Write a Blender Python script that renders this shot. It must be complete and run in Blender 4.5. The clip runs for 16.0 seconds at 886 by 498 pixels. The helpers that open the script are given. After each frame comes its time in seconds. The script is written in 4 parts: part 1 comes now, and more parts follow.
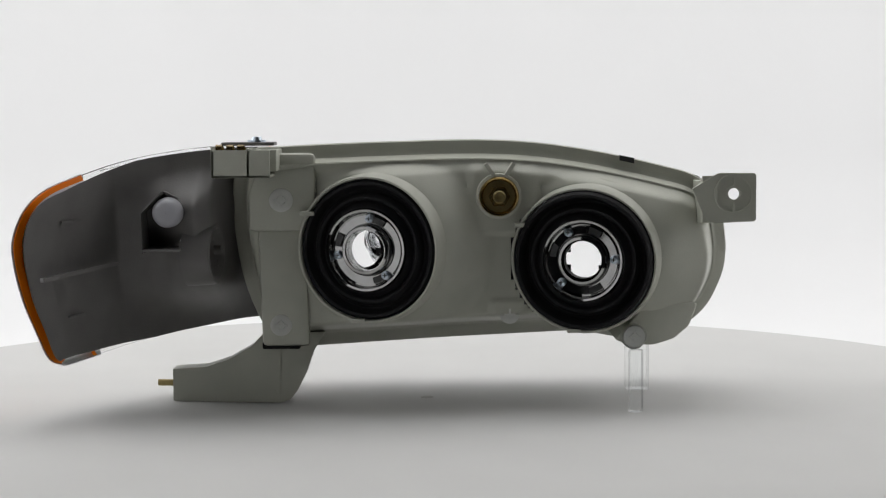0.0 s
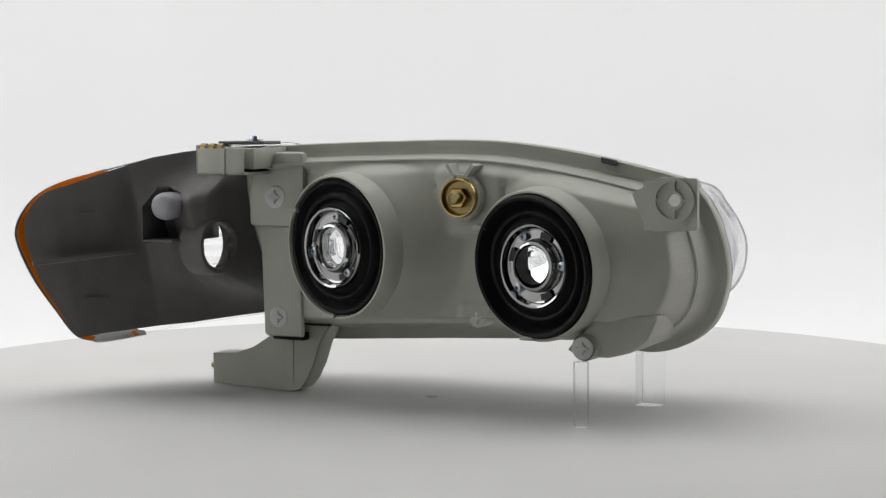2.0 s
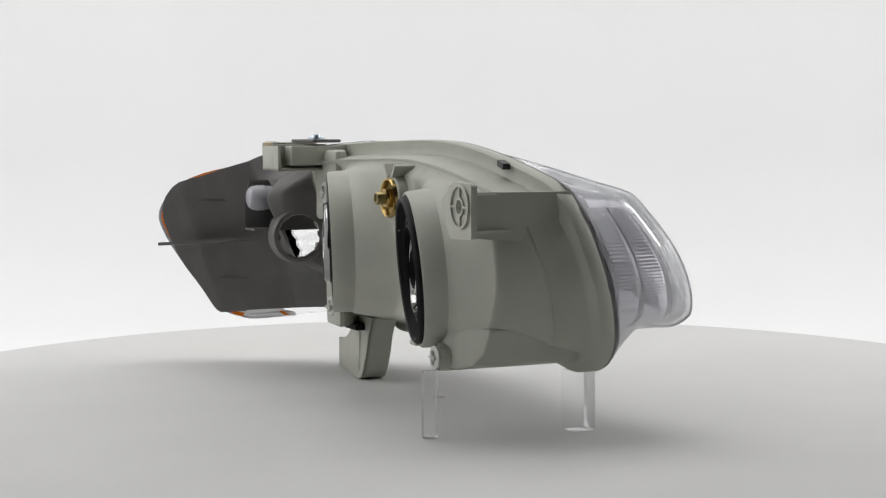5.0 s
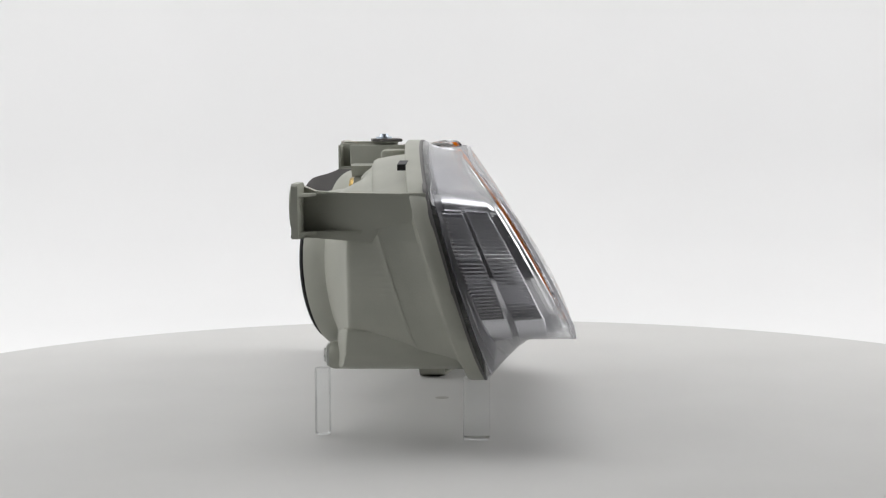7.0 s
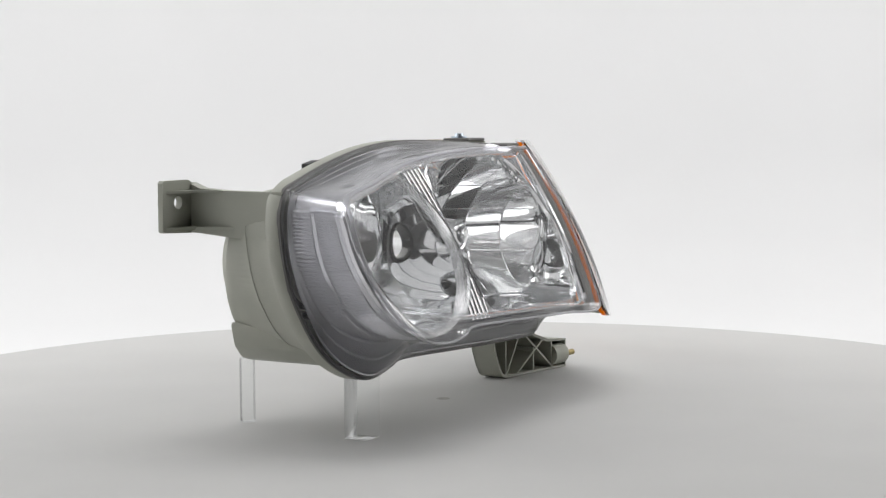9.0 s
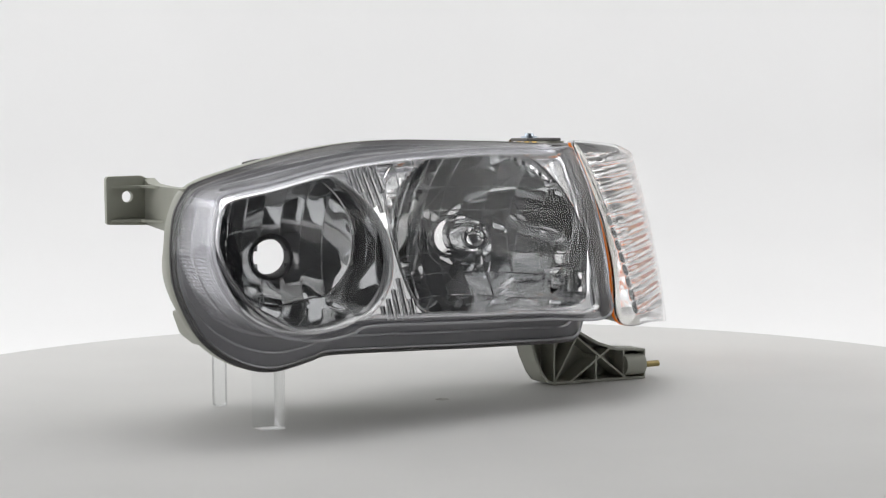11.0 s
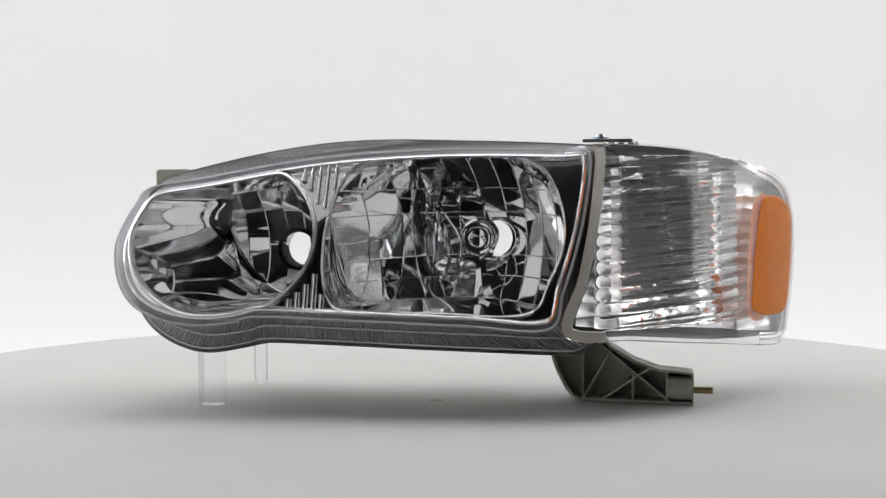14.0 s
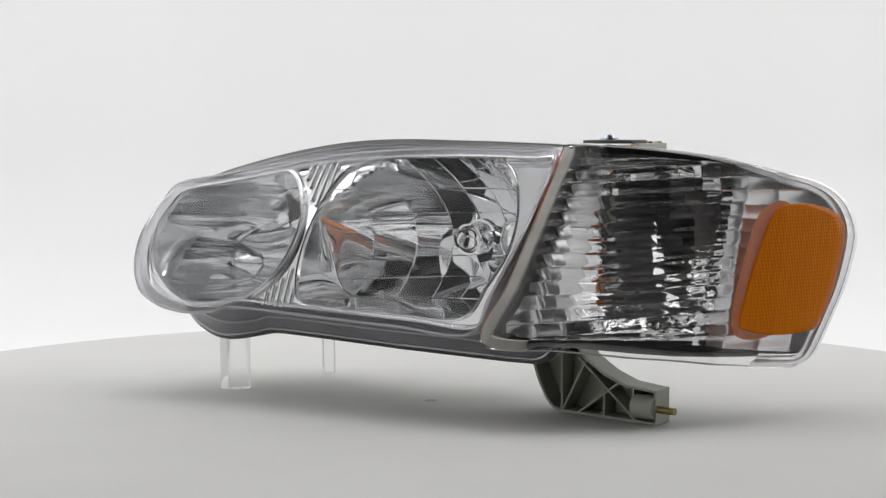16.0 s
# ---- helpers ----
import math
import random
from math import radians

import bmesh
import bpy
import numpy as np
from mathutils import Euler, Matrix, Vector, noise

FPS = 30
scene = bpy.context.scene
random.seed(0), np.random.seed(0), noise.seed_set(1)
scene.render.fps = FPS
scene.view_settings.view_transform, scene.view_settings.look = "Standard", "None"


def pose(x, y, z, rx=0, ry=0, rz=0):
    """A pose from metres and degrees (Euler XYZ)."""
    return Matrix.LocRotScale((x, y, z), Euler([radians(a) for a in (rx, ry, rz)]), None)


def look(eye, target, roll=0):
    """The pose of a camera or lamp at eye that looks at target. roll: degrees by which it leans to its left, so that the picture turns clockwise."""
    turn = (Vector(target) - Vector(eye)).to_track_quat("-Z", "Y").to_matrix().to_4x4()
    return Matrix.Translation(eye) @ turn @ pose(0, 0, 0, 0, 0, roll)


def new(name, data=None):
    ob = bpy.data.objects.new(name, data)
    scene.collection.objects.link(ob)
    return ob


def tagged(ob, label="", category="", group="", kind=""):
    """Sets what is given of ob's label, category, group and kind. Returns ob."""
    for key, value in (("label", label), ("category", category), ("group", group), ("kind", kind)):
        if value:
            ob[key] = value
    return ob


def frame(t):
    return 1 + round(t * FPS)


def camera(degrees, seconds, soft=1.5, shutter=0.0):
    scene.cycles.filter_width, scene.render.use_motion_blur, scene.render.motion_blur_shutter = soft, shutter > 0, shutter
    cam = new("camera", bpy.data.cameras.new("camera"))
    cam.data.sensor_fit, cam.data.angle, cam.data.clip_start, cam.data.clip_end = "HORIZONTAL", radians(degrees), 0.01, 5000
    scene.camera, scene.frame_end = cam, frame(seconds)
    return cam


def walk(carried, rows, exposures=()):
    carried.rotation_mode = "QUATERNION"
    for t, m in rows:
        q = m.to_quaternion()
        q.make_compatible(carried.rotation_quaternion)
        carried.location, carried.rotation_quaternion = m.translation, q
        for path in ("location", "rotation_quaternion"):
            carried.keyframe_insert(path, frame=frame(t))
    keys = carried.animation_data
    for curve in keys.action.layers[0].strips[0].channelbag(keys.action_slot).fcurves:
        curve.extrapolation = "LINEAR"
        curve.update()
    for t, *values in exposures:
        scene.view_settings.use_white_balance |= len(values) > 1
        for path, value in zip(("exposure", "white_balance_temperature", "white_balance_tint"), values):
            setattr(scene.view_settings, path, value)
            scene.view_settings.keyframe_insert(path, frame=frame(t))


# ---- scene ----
S = 1.2                      # metres per drawing unit of the lamp
cam = camera(29.36, 16.0, soft=1.25)
EYE = (0.0, -1.0 * S, 0.16704 * S)
PITCH, YAW, ROLL = radians(4.428), radians(0.391), -0.313
AIM = (EYE[0] + math.sin(YAW) * math.cos(PITCH), EYE[1] + math.cos(YAW) * math.cos(PITCH), EYE[2] - math.sin(PITCH))
walk(cam, [(0.0, look(EYE, AIM, ROLL)), (16.0, look(EYE, AIM, ROLL))])

# ---------------------------------------------------------------- light
world = bpy.data.worlds.new("studio_dark")
scene.world = world
world.use_nodes = True
world.node_tree.nodes["Background"].inputs[0].default_value = (0.8, 0.9, 1.0, 1)
world.node_tree.nodes["Background"].inputs[1].default_value = 0.02
scene.view_settings.exposure = 0.0
scene.cycles.max_bounces, scene.cycles.glossy_bounces, scene.cycles.transmission_bounces, scene.cycles.transparent_max_bounces = 16, 12, 12, 16


def softbox(name, eye, target, sx, sy, power, colour=(1, 1, 1)):
    d = bpy.data.lights.new(name, "AREA")
    d.shape, d.size, d.size_y, d.energy, d.color = "RECTANGLE", sx, sy, power, colour
    ob = new(name, d)
    ob.matrix_world = look(eye, target)
    return ob


softbox("softbox_top", (0.0, 0.35, 1.85), (0, 0.30, 0), 1.5, 1.3, 12.4)
softbox("softbox_left", (-1.14, 0.35, 0.80), (0.0, 0.32, 0.35), 0.95, 1.1, 6.2)
softbox("softbox_right", (1.14, 0.35, 0.80), (0.0, 0.32, 0.35), 0.95, 1.1, 5.6, (1, 0.99, 0.98))


# ---------------------------------------------------------------- materials
def material(name, colour, rough=0.5, metal=0.0, var=0.08, scale=60.0, bump=0.0, fine=900.0, spec=0.5, trans=0.0, ior=1.45):
    m = bpy.data.materials.new(name)
    m.use_nodes = True
    nt = m.node_tree
    b = nt.nodes["Principled BSDF"]
    b.inputs["Roughness"].default_value, b.inputs["Metallic"].default_value = rough, metal
    b.inputs["Specular IOR Level"].default_value, b.inputs["IOR"].default_value = spec, ior
    b.inputs["Transmission Weight"].default_value = trans
    co = nt.nodes.new("ShaderNodeTexCoord")
    n1 = nt.nodes.new("ShaderNodeTexNoise")
    n1.inputs["Scale"].default_value, n1.inputs["Detail"].default_value = scale, 5
    nt.links.new(co.outputs["Object"], n1.inputs["Vector"])
    ramp = nt.nodes.new("ShaderNodeMapRange")
    ramp.inputs[1].default_value, ramp.inputs[2].default_value = 0.3, 0.7
    ramp.inputs[3].default_value, ramp.inputs[4].default_value = 1 - var, 1 + var
    nt.links.new(n1.outputs["Fac"], ramp.inputs[0])
    mul = nt.nodes.new("ShaderNodeVectorMath")
    mul.operation = "SCALE"
    mul.inputs[0].default_value = colour
    nt.links.new(ramp.outputs[0], mul.inputs["Scale"])
    nt.links.new(mul.outputs[0], b.inputs["Base Color"])
    if bump:
        n2 = nt.nodes.new("ShaderNodeTexNoise")
        n2.inputs["Scale"].default_value, n2.inputs["Detail"].default_value = fine, 3
        nt.links.new(co.outputs["Object"], n2.inputs["Vector"])
        bp = nt.nodes.new("ShaderNodeBump")
        bp.inputs["Strength"].default_value, bp.inputs["Distance"].default_value = bump, 0.001
        nt.links.new(n2.outputs["Fac"], bp.inputs["Height"])
        nt.links.new(bp.outputs[0], b.inputs["Normal"])
    return m


def clear_plastic(name, tint, rough=0.02, ior=1.45, gloss=1.0, fog=0.0):
    m = bpy.data.materials.new(name)
    m.use_nodes = True
    nt = m.node_tree
    nt.nodes.remove(nt.nodes["Principled BSDF"])
    tr, gl = nt.nodes.new("ShaderNodeBsdfTransparent"), nt.nodes.new("ShaderNodeBsdfGlossy")
    tr.inputs[0].default_value = (*tint, 1)
    gl.inputs["Roughness"].default_value = rough
    fr = nt.nodes.new("ShaderNodeFresnel")
    fr.inputs["IOR"].default_value = ior
    mu = nt.nodes.new("ShaderNodeMath")
    mu.operation = "MULTIPLY"
    mu.inputs[1].default_value = gloss
    nt.links.new(fr.outputs[0], mu.inputs[0])
    mix = nt.nodes.new("ShaderNodeMixShader")
    nt.links.new(mu.outputs[0], mix.inputs[0])
    nt.links.new(tr.outputs[0], mix.inputs[1])
    nt.links.new(gl.outputs[0], mix.inputs[2])
    out = mix
    # fog mixes in pale diffuse for light reflected or caught by the plastic
    if fog:
        df = nt.nodes.new("ShaderNodeBsdfDiffuse")
        df.inputs[0].default_value = (0.8, 0.8, 0.82, 1)
        out = nt.nodes.new("ShaderNodeMixShader")
        out.inputs[0].default_value = fog
        nt.links.new(mix.outputs[0], out.inputs[1])
        nt.links.new(df.outputs[0], out.inputs[2])
    nt.links.new(out.outputs[0], nt.nodes["Material Output"].inputs[0])
    return m


M_BACK = material("backdrop_white", (0.87, 0.87, 0.872), 0.9, var=0.01, scale=2)
M_TABLE = material("turntable_white", (0.60, 0.597, 0.585), 0.75, var=0.02, scale=9, bump=0.05, spec=0.25)
M_ROOM = material("studio_dark_wall", (0.035, 0.035, 0.037), 0.9, var=0.1, scale=3)
M_GREY = material("grey_green_plastic", (0.41, 0.415, 0.358), 0.42, var=0.05, scale=45, bump=0.12, spec=0.4)
M_DARK = material("dark_grey_plastic", (0.135, 0.13, 0.126), 0.45, var=0.08, scale=50, bump=0.2, spec=0.4)
M_RUBBER = material("black_rubber", (0.010, 0.010, 0.011), 0.6, var=0.2, scale=60, bump=0.1, spec=0.22)
M_CHROME = material("mirror_chrome", (0.90, 0.905, 0.91), 0.035, 1.0, var=0.02, scale=40)
M_SATIN = material("satin_chrome", (0.84, 0.84, 0.85), 0.32, 1.0, var=0.03, scale=40)
M_SKIRT = material("silver_flutes", (0.76, 0.76, 0.79), 0.14, 0.82, var=0.03, scale=40)
M_LEDGE = material("smoked_flutes", (0.50, 0.50, 0.52), 0.22, 0.65, var=0.05, scale=40)
M_CORNER = material("corner_chrome", (0.90, 0.90, 0.905), 0.07, 0.92, var=0.03, scale=40)
M_OLIVE = material("olive_cover", (0.44, 0.43, 0.39), 0.5, var=0.1, scale=70)
# clear edge plastic, caught light painted in as a pale share
M_EDGE = clear_plastic("clear_edge_with_glint", (0.80, 0.80, 0.84), 0.15, 1.5, 1.0, fog=0.26)
# pale diffuse share stands for haze reflected off the clear side wall
M_HAZE = clear_plastic("clear_with_painted_haze", (0.95, 0.95, 0.96), 0.05, 1.5, 0.8, fog=0.07)
M_TRIM = material("polished_trim", (0.90, 0.90, 0.91), 0.10, 1.0, var=0.02, scale=40)
M_RING = material("brushed_ring_chrome", (0.88, 0.88, 0.89), 0.24, 1.0, var=0.03, scale=60)
M_STEEL = material("bright_steel", (0.38, 0.38, 0.375), 0.08, 1.0, var=0.08, scale=120)
M_SCREW = material("zinc_screw", (0.55, 0.62, 0.70), 0.28, 1.0, var=0.12, scale=200)
M_BRASS = material("yellow_zinc", (0.45, 0.32, 0.12), 0.24, 1.0, var=0.18, scale=150)
M_STUD = material("dull_yellow_zinc", (0.30, 0.24, 0.11), 0.38, 1.0, var=0.15, scale=200)
# amber plastic; also paints the amber light guided to the clear lens edges
M_AMBER = material("amber_plastic_and_gleam", (1.0, 0.27, 0.003), 0.3, var=0.06, scale=80, trans=0.0, spec=0.3)
M_REFLEX = material("amber_reflex", (1.0, 0.285, 0.001), 0.2, var=0.05, scale=80, spec=0.14)
_nt = M_REFLEX.node_tree
_vo = _nt.nodes.new("ShaderNodeTexVoronoi")
_vo.inputs["Scale"].default_value, _vo.inputs["Randomness"].default_value = 430.0, 0.15
_co = next(n for n in _nt.nodes if n.type == "TEX_COORD")
_nt.links.new(_co.outputs["Object"], _vo.inputs["Vector"])
_bp = _nt.nodes.new("ShaderNodeBump")
_bp.inputs["Strength"].default_value, _bp.inputs["Distance"].default_value = 0.5, 0.0008
_nt.links.new(_vo.outputs["Distance"], _bp.inputs["Height"])
_nt.links.new(_bp.outputs[0], _nt.nodes["Principled BSDF"].inputs["Normal"])


def let_through(m, colour, share):
    """Part of the light passes through the plastic and scatters."""
    nt = m.node_tree
    tl, mix = nt.nodes.new("ShaderNodeBsdfTranslucent"), nt.nodes.new("ShaderNodeMixShader")
    tl.inputs[0].default_value, mix.inputs[0].default_value = (*colour, 1), share
    nt.links.new(nt.nodes["Principled BSDF"].outputs[0], mix.inputs[1])
    nt.links.new(tl.outputs[0], mix.inputs[2])
    nt.links.new(mix.outputs[0], nt.nodes["Material Output"].inputs[0])


let_through(M_AMBER, (1.0, 0.22, 0.003), 0.40)
let_through(M_REFLEX, (1.0, 0.36, 0.006), 0.40)
M_WHITE = material("white_nylon", (0.62, 0.63, 0.60), 0.35, var=0.05, scale=80, trans=0.2)
M_DOME = material("frosted_plastic", (0.50, 0.50, 0.54), 0.3, var=0.05, scale=80, trans=0.3)
# black for dark parts and for shade painted into slots
M_BLACK = material("black_parts_and_slot_shade", (0.03, 0.03, 0.031), 0.45, var=0.1, scale=90)
M_LENS = clear_plastic("clear_lens", (0.99, 0.99, 0.99), 0.02, 1.45, 0.55)
M_FLUTE = material("fluted_lens", (0.97, 0.97, 0.97), 0.03, var=0.0, trans=1.0, ior=1.49)
M_ACRYL = clear_plastic("clear_acrylic", (0.985, 0.99, 0.99), 0.05, 1.35, 0.6)
M_MARK = material("scuffed_grey", (0.42, 0.41, 0.39), 0.7, var=0.25, scale=300)


# ---------------------------------------------------------------- mesh helpers
def part(name, bm, mat, parent=None, label="", smooth=True, sharp=35.0):
    me = bpy.data.meshes.new(name)
    bmesh.ops.recalc_face_normals(bm, faces=bm.faces)
    bmesh.ops.scale(bm, vec=(S, S, S), verts=bm.verts)
    for f in bm.faces:
        f.smooth = smooth
    for e in bm.edges:
        if len(e.link_faces) == 2 and e.calc_face_angle(0) > radians(sharp):
            e.smooth = False
    bm.to_mesh(me)
    bm.free()
    me.materials.append(mat)
    ob = new(name, me)
    ob.parent = parent
    return tagged(ob, label)


def lerp_table(x, xs, ys):
    return float(np.interp(x, xs, ys))


def spline(pts, n, closed=True):
    """Evenly spaced points on a smooth curve through pts."""
    k, fine, P = len(pts), [], [np.array(p, float) for p in pts]
    for i in range(k if closed else k - 1):
        a, b, c, d = (P[(i + j) % k] if closed else P[min(max(i + j, 0), k - 1)] for j in (-1, 0, 1, 2))
        for s in np.linspace(0, 1, 24, endpoint=False):
            fine.append(0.5 * (2 * b + (c - a) * s + (2 * a - 5 * b + 4 * c - d) * s**2 + (3 * b - a - 3 * c + d) * s**3))
    fine.append(P[0] if closed else P[-1])
    fine = np.array(fine)
    run = np.r_[0, np.cumsum(np.linalg.norm(np.diff(fine, axis=0), axis=1))]
    at = np.linspace(0, run[-1], n, endpoint=not closed)
    return np.stack([np.interp(at, run, fine[:, j]) for j in range(fine.shape[1])], 1)


def add_loft(bm, rings, closed=True, caps=(False, False)):
    vs = [[bm.verts.new(p) for p in r] for r in rings]
    n = len(vs[0])
    for a, b in zip(vs, vs[1:]):
        for i in range(n if closed else n - 1):
            bm.faces.new((a[i], a[(i + 1) % n], b[(i + 1) % n], b[i]))
    if caps[0]:
        bm.faces.new(vs[0])
    if caps[1]:
        bm.faces.new(vs[-1])
    return vs


def add_lathe(bm, centre, profile, n=48, tilt=None, squash=1.0):
    """A turned shape about the y axis; profile of (radius, y)."""
    rings = []
    for r, y in profile:
        ring = []
        for i in range(n):
            a = 2 * math.pi * i / n
            v = Vector((r * math.cos(a), y, r * math.sin(a) * squash))
            if tilt:
                v = tilt @ v
            ring.append(v + Vector(centre))
        rings.append(ring)
    return add_loft(bm, rings)


def add_box(bm, lo, hi, bevel=0.0, shear=None):
    r = bmesh.ops.create_cube(bm, size=1)
    for v in r["verts"]:
        v.co = Vector([(lo[k] + hi[k]) / 2 + v.co[k] * (hi[k] - lo[k]) for k in range(3)])
        if shear:
            v.co = shear(v.co)
    if bevel:
        bmesh.ops.bevel(bm, geom=list({e for v in r["verts"] for e in v.link_edges}), offset=bevel, segments=2, profile=0.5, affect="EDGES")


def add_bar(bm, a, b, w, d, axis=(0, 1, 0)):
    """A straight bar from a to b, w wide, d deep along axis."""
    a, b, ax = Vector(a), Vector(b), Vector(axis).normalized()
    side = (b - a).cross(ax).normalized() * w / 2
    ring = [side - ax * d / 2, side + ax * d / 2, -side + ax * d / 2, -side - ax * d / 2]
    add_loft(bm, [[a + r for r in ring], [b + r for r in ring]], caps=(True, True))


def add_cyl(bm, a, b, r0, r1=None, n=20, caps=True):
    a, b = Vector(a), Vector(b)
    q = (b - a).to_track_quat("Z", "Y")
    r1 = r0 if r1 is None else r1
    rings = [[p + q @ Vector((r * math.cos(2 * math.pi * i / n), r * math.sin(2 * math.pi * i / n), 0)) for i in range(n)] for p, r in ((a, r0), (b, r1))]
    add_loft(bm, rings, caps=(caps, caps))


def add_prism(bm, outline, y0, y1):
    """An outline in x and z, drawn out between the depths y0(x, z) and y1(x, z)."""
    add_loft(bm, [[(x, y0(x, z), z) for x, z in outline], [(x, y1(x, z), z) for x, z in outline]], caps=(True, True))


def columns(outline, ncol, nrow):
    """A grid of (x, z) that fills an outline whose upper and lower edges are each single-valued in x."""
    o = np.array(outline)
    lo, hi = o[:, 0].min(), o[:, 0].max()
    grid = []
    for i in range(ncol + 1):
        x = (lo + hi) / 2 - (hi - lo) / 2 * 0.9995 * math.cos(math.pi * i / ncol) 
        zs = []
        for (xa, za), (xb, zb) in zip(o, np.roll(o, -1, 0)):
            if (xa - x) * (xb - x) <= 0 and xa != xb:
                zs.append(za + (zb - za) * (x - xa) / (xb - xa))
        b, t = min(zs), max(zs)
        grid.append([(x, b + (t - b) * j / nrow) for j in range(nrow + 1)])
    return grid


def add_sheet(bm, grid, fy, keep=None):
    vs = [[bm.verts.new((x, fy(x, z), z)) for x, z in col] for col in grid]
    for i in range(len(vs) - 1):
        for j in range(len(vs[0]) - 1):
            q = [vs[i][j], vs[i + 1][j], vs[i + 1][j + 1], vs[i][j + 1]]
            c = sum((v.co for v in q), Vector()) / 4
            if keep is None or keep(c.x, c.z):
                bm.faces.new(q)
    return vs


def add_shell(bm, grid, front, back):
    a, b = add_sheet(bm, grid, front), add_sheet(bm, grid, back)
    n, m = len(a) - 1, len(a[0]) - 1
    rim = [(i, 0) for i in range(n)] + [(n, j) for j in range(m)] + [(n - i, m) for i in range(n)] + [(0, m - j) for j in range(m)]
    for (i, j), (k, l) in zip(rim, rim[1:] + rim[:1]):
        bm.faces.new((a[i][j], a[k][l], b[k][l], b[i][j]))


def inset(outline, d):
    """The outline moved inwards by d."""
    o = np.array(outline)
    tang = np.roll(o, -1, 0) - np.roll(o, 1, 0)
    nor = np.stack([-tang[:, 1], tang[:, 0]], 1) / np.linalg.norm(tang, axis=1)[:, None]
    area = np.sum(o[:, 0] * np.roll(o[:, 1], -1) - o[:, 1] * np.roll(o[:, 0], -1))
    return o + nor * d * (1 if area > 0 else -1)


# ---------------------------------------------------------------- the studio
def studio():
    bm = bmesh.new()
    R = 1.45
    rings = []
    for r, z in [(0.0, -0.07), (0.9, -0.07), (R - 0.25, -0.07), (R - 0.12, -0.045), (R - 0.04, 0.02), (R, 0.14), (R, 1.0), (R, 1.5), (R - 0.06, 1.75), (R - 0.25, 1.9), (R - 0.6, 1.95), (0.001, 1.95)]:
        rings.append([(max(r, 0.001) * math.cos(a) / S, max(r, 0.001) * math.sin(a) / S, z / S) for a in np.linspace(radians(-34), radians(247), 100)])
    add_loft(bm, rings, closed=False)
    tagged(part("backdrop", bm, M_BACK), "seamless curved white studio backdrop of a light tent", "backdrop", kind="structure")
    bm = bmesh.new()
    add_box(bm, (-2.5 / S, -2.9 / S, -0.9 / S), (2.5 / S, 2.3 / S, 2.6 / S))
    tagged(part("wall_studio", bm, M_ROOM, smooth=False), "dark grey studio room walls round the light tent", "wall", kind="structure")


studio()


def turntable():
    cx, cz = -0.0043, 0.0176
    root = new("turntable")
    bm = bmesh.new()
    prof = [(0.0005, 0), (0.1, 0), (0.25, 0), (0.388, 0), (0.392, -0.0012), (0.394, -0.004), (0.394, -0.016), (0.390, -0.019), (0.0005, -0.019)]
    rings = [[(cx + r * math.cos(a), cz + r * math.sin(a), z) for a in np.linspace(0, 2 * math.pi, 160, endpoint=False)] for r, z in prof]
    add_loft(bm, rings)
    part("platter", bm, M_TABLE, root)
    bm = bmesh.new()
    add_loft(bm, [[(0.06 * math.cos(a), 0.06 * math.sin(a), z) for a in np.linspace(0, 2 * math.pi, 48, endpoint=False)] for z in (-0.019, -0.0583)], caps=(True, True))
    part("pedestal", bm, M_TABLE, root)
    bm = bmesh.new()
    add_loft(bm, [[(-0.0032 + r * 0.0042 * math.cos(a), 0.0056 + r * 0.0042 * math.sin(a), z) for a in np.linspace(0, 2 * math.pi, 20, endpoint=False)] for r, z in ((1, 0.0001), (0.8, 0.0004))], caps=(False, True))
    part("centre_plug", bm, M_MARK, root, "scuffed grey plug at the middle")
    return tagged(root, "round matt white turntable under the headlight", "turntable")


def posts():
    a, b = new("support_post"), new("support_post")
    bm = bmesh.new()
    add_loft(bm, [[(0.1154 + r * math.cos(t), -0.0503 + r * math.sin(t), z) for t in np.linspace(0, 2 * math.pi, 28, endpoint=False)] for r, z in ((0.0038, 0.0002), (0.0043, 0.0007), (0.0043, 0.0352), (0.004, 0.0356))], caps=(True, True))
    part("rod", bm, M_ACRYL, a)
    tagged(a, "clear round acrylic rod holding up the headlight", "stand", "acrylic supports")
    bm = bmesh.new()
    add_box(bm, (0.1258 - 0.0068, 0.0317 - 0.0068, 0.0002), (0.1258 + 0.0068, 0.0317 + 0.0068, 0.0325), 0.0006)
    part("block", bm, M_ACRYL, b)
    tagged(b, "clear square acrylic block holding up the headlight", "stand", "acrylic supports")
    return a, b


# ---------------------------------------------------------------- the headlight's surfaces
SWEEP_X = (-0.222, -0.219, -0.215, -0.21, -0.2, -0.18, -0.15, -0.12, -0.1, -0.083, 0, 0.085, 0.12, 0.157, 0.175)
SWEEP_Y = (-0.1075, -0.0970, -0.0865, -0.0735, -0.0510, -0.0170, 0.0135, 0.034, 0.0445, 0.051, 0.055, 0.0575, 0.0605, 0.0625, 0.06)


def y_front(x, z):
    """The outer skin of both lenses: swept back at the corner, leaning back at the top."""
    k, u = lerp_table(x, (-0.2, -0.1), (0, 1)), 0.1 - z
    swell = 0.004 * lerp_table(x, (-0.205, -0.165, -0.105, -0.088), (0, 1, 1, 0)) * (1 - (u / 0.052) ** 2)
    belly = 0.0028 * lerp_table(x, (0.02, 0.16), (0, 1)) * (1 - ((u - 0.004) / 0.034) ** 2)
    return lerp_table(x, SWEEP_X, SWEEP_Y) + (0.3 + 0.273 * k) * u - 1.66 * k * u * u + swell + belly


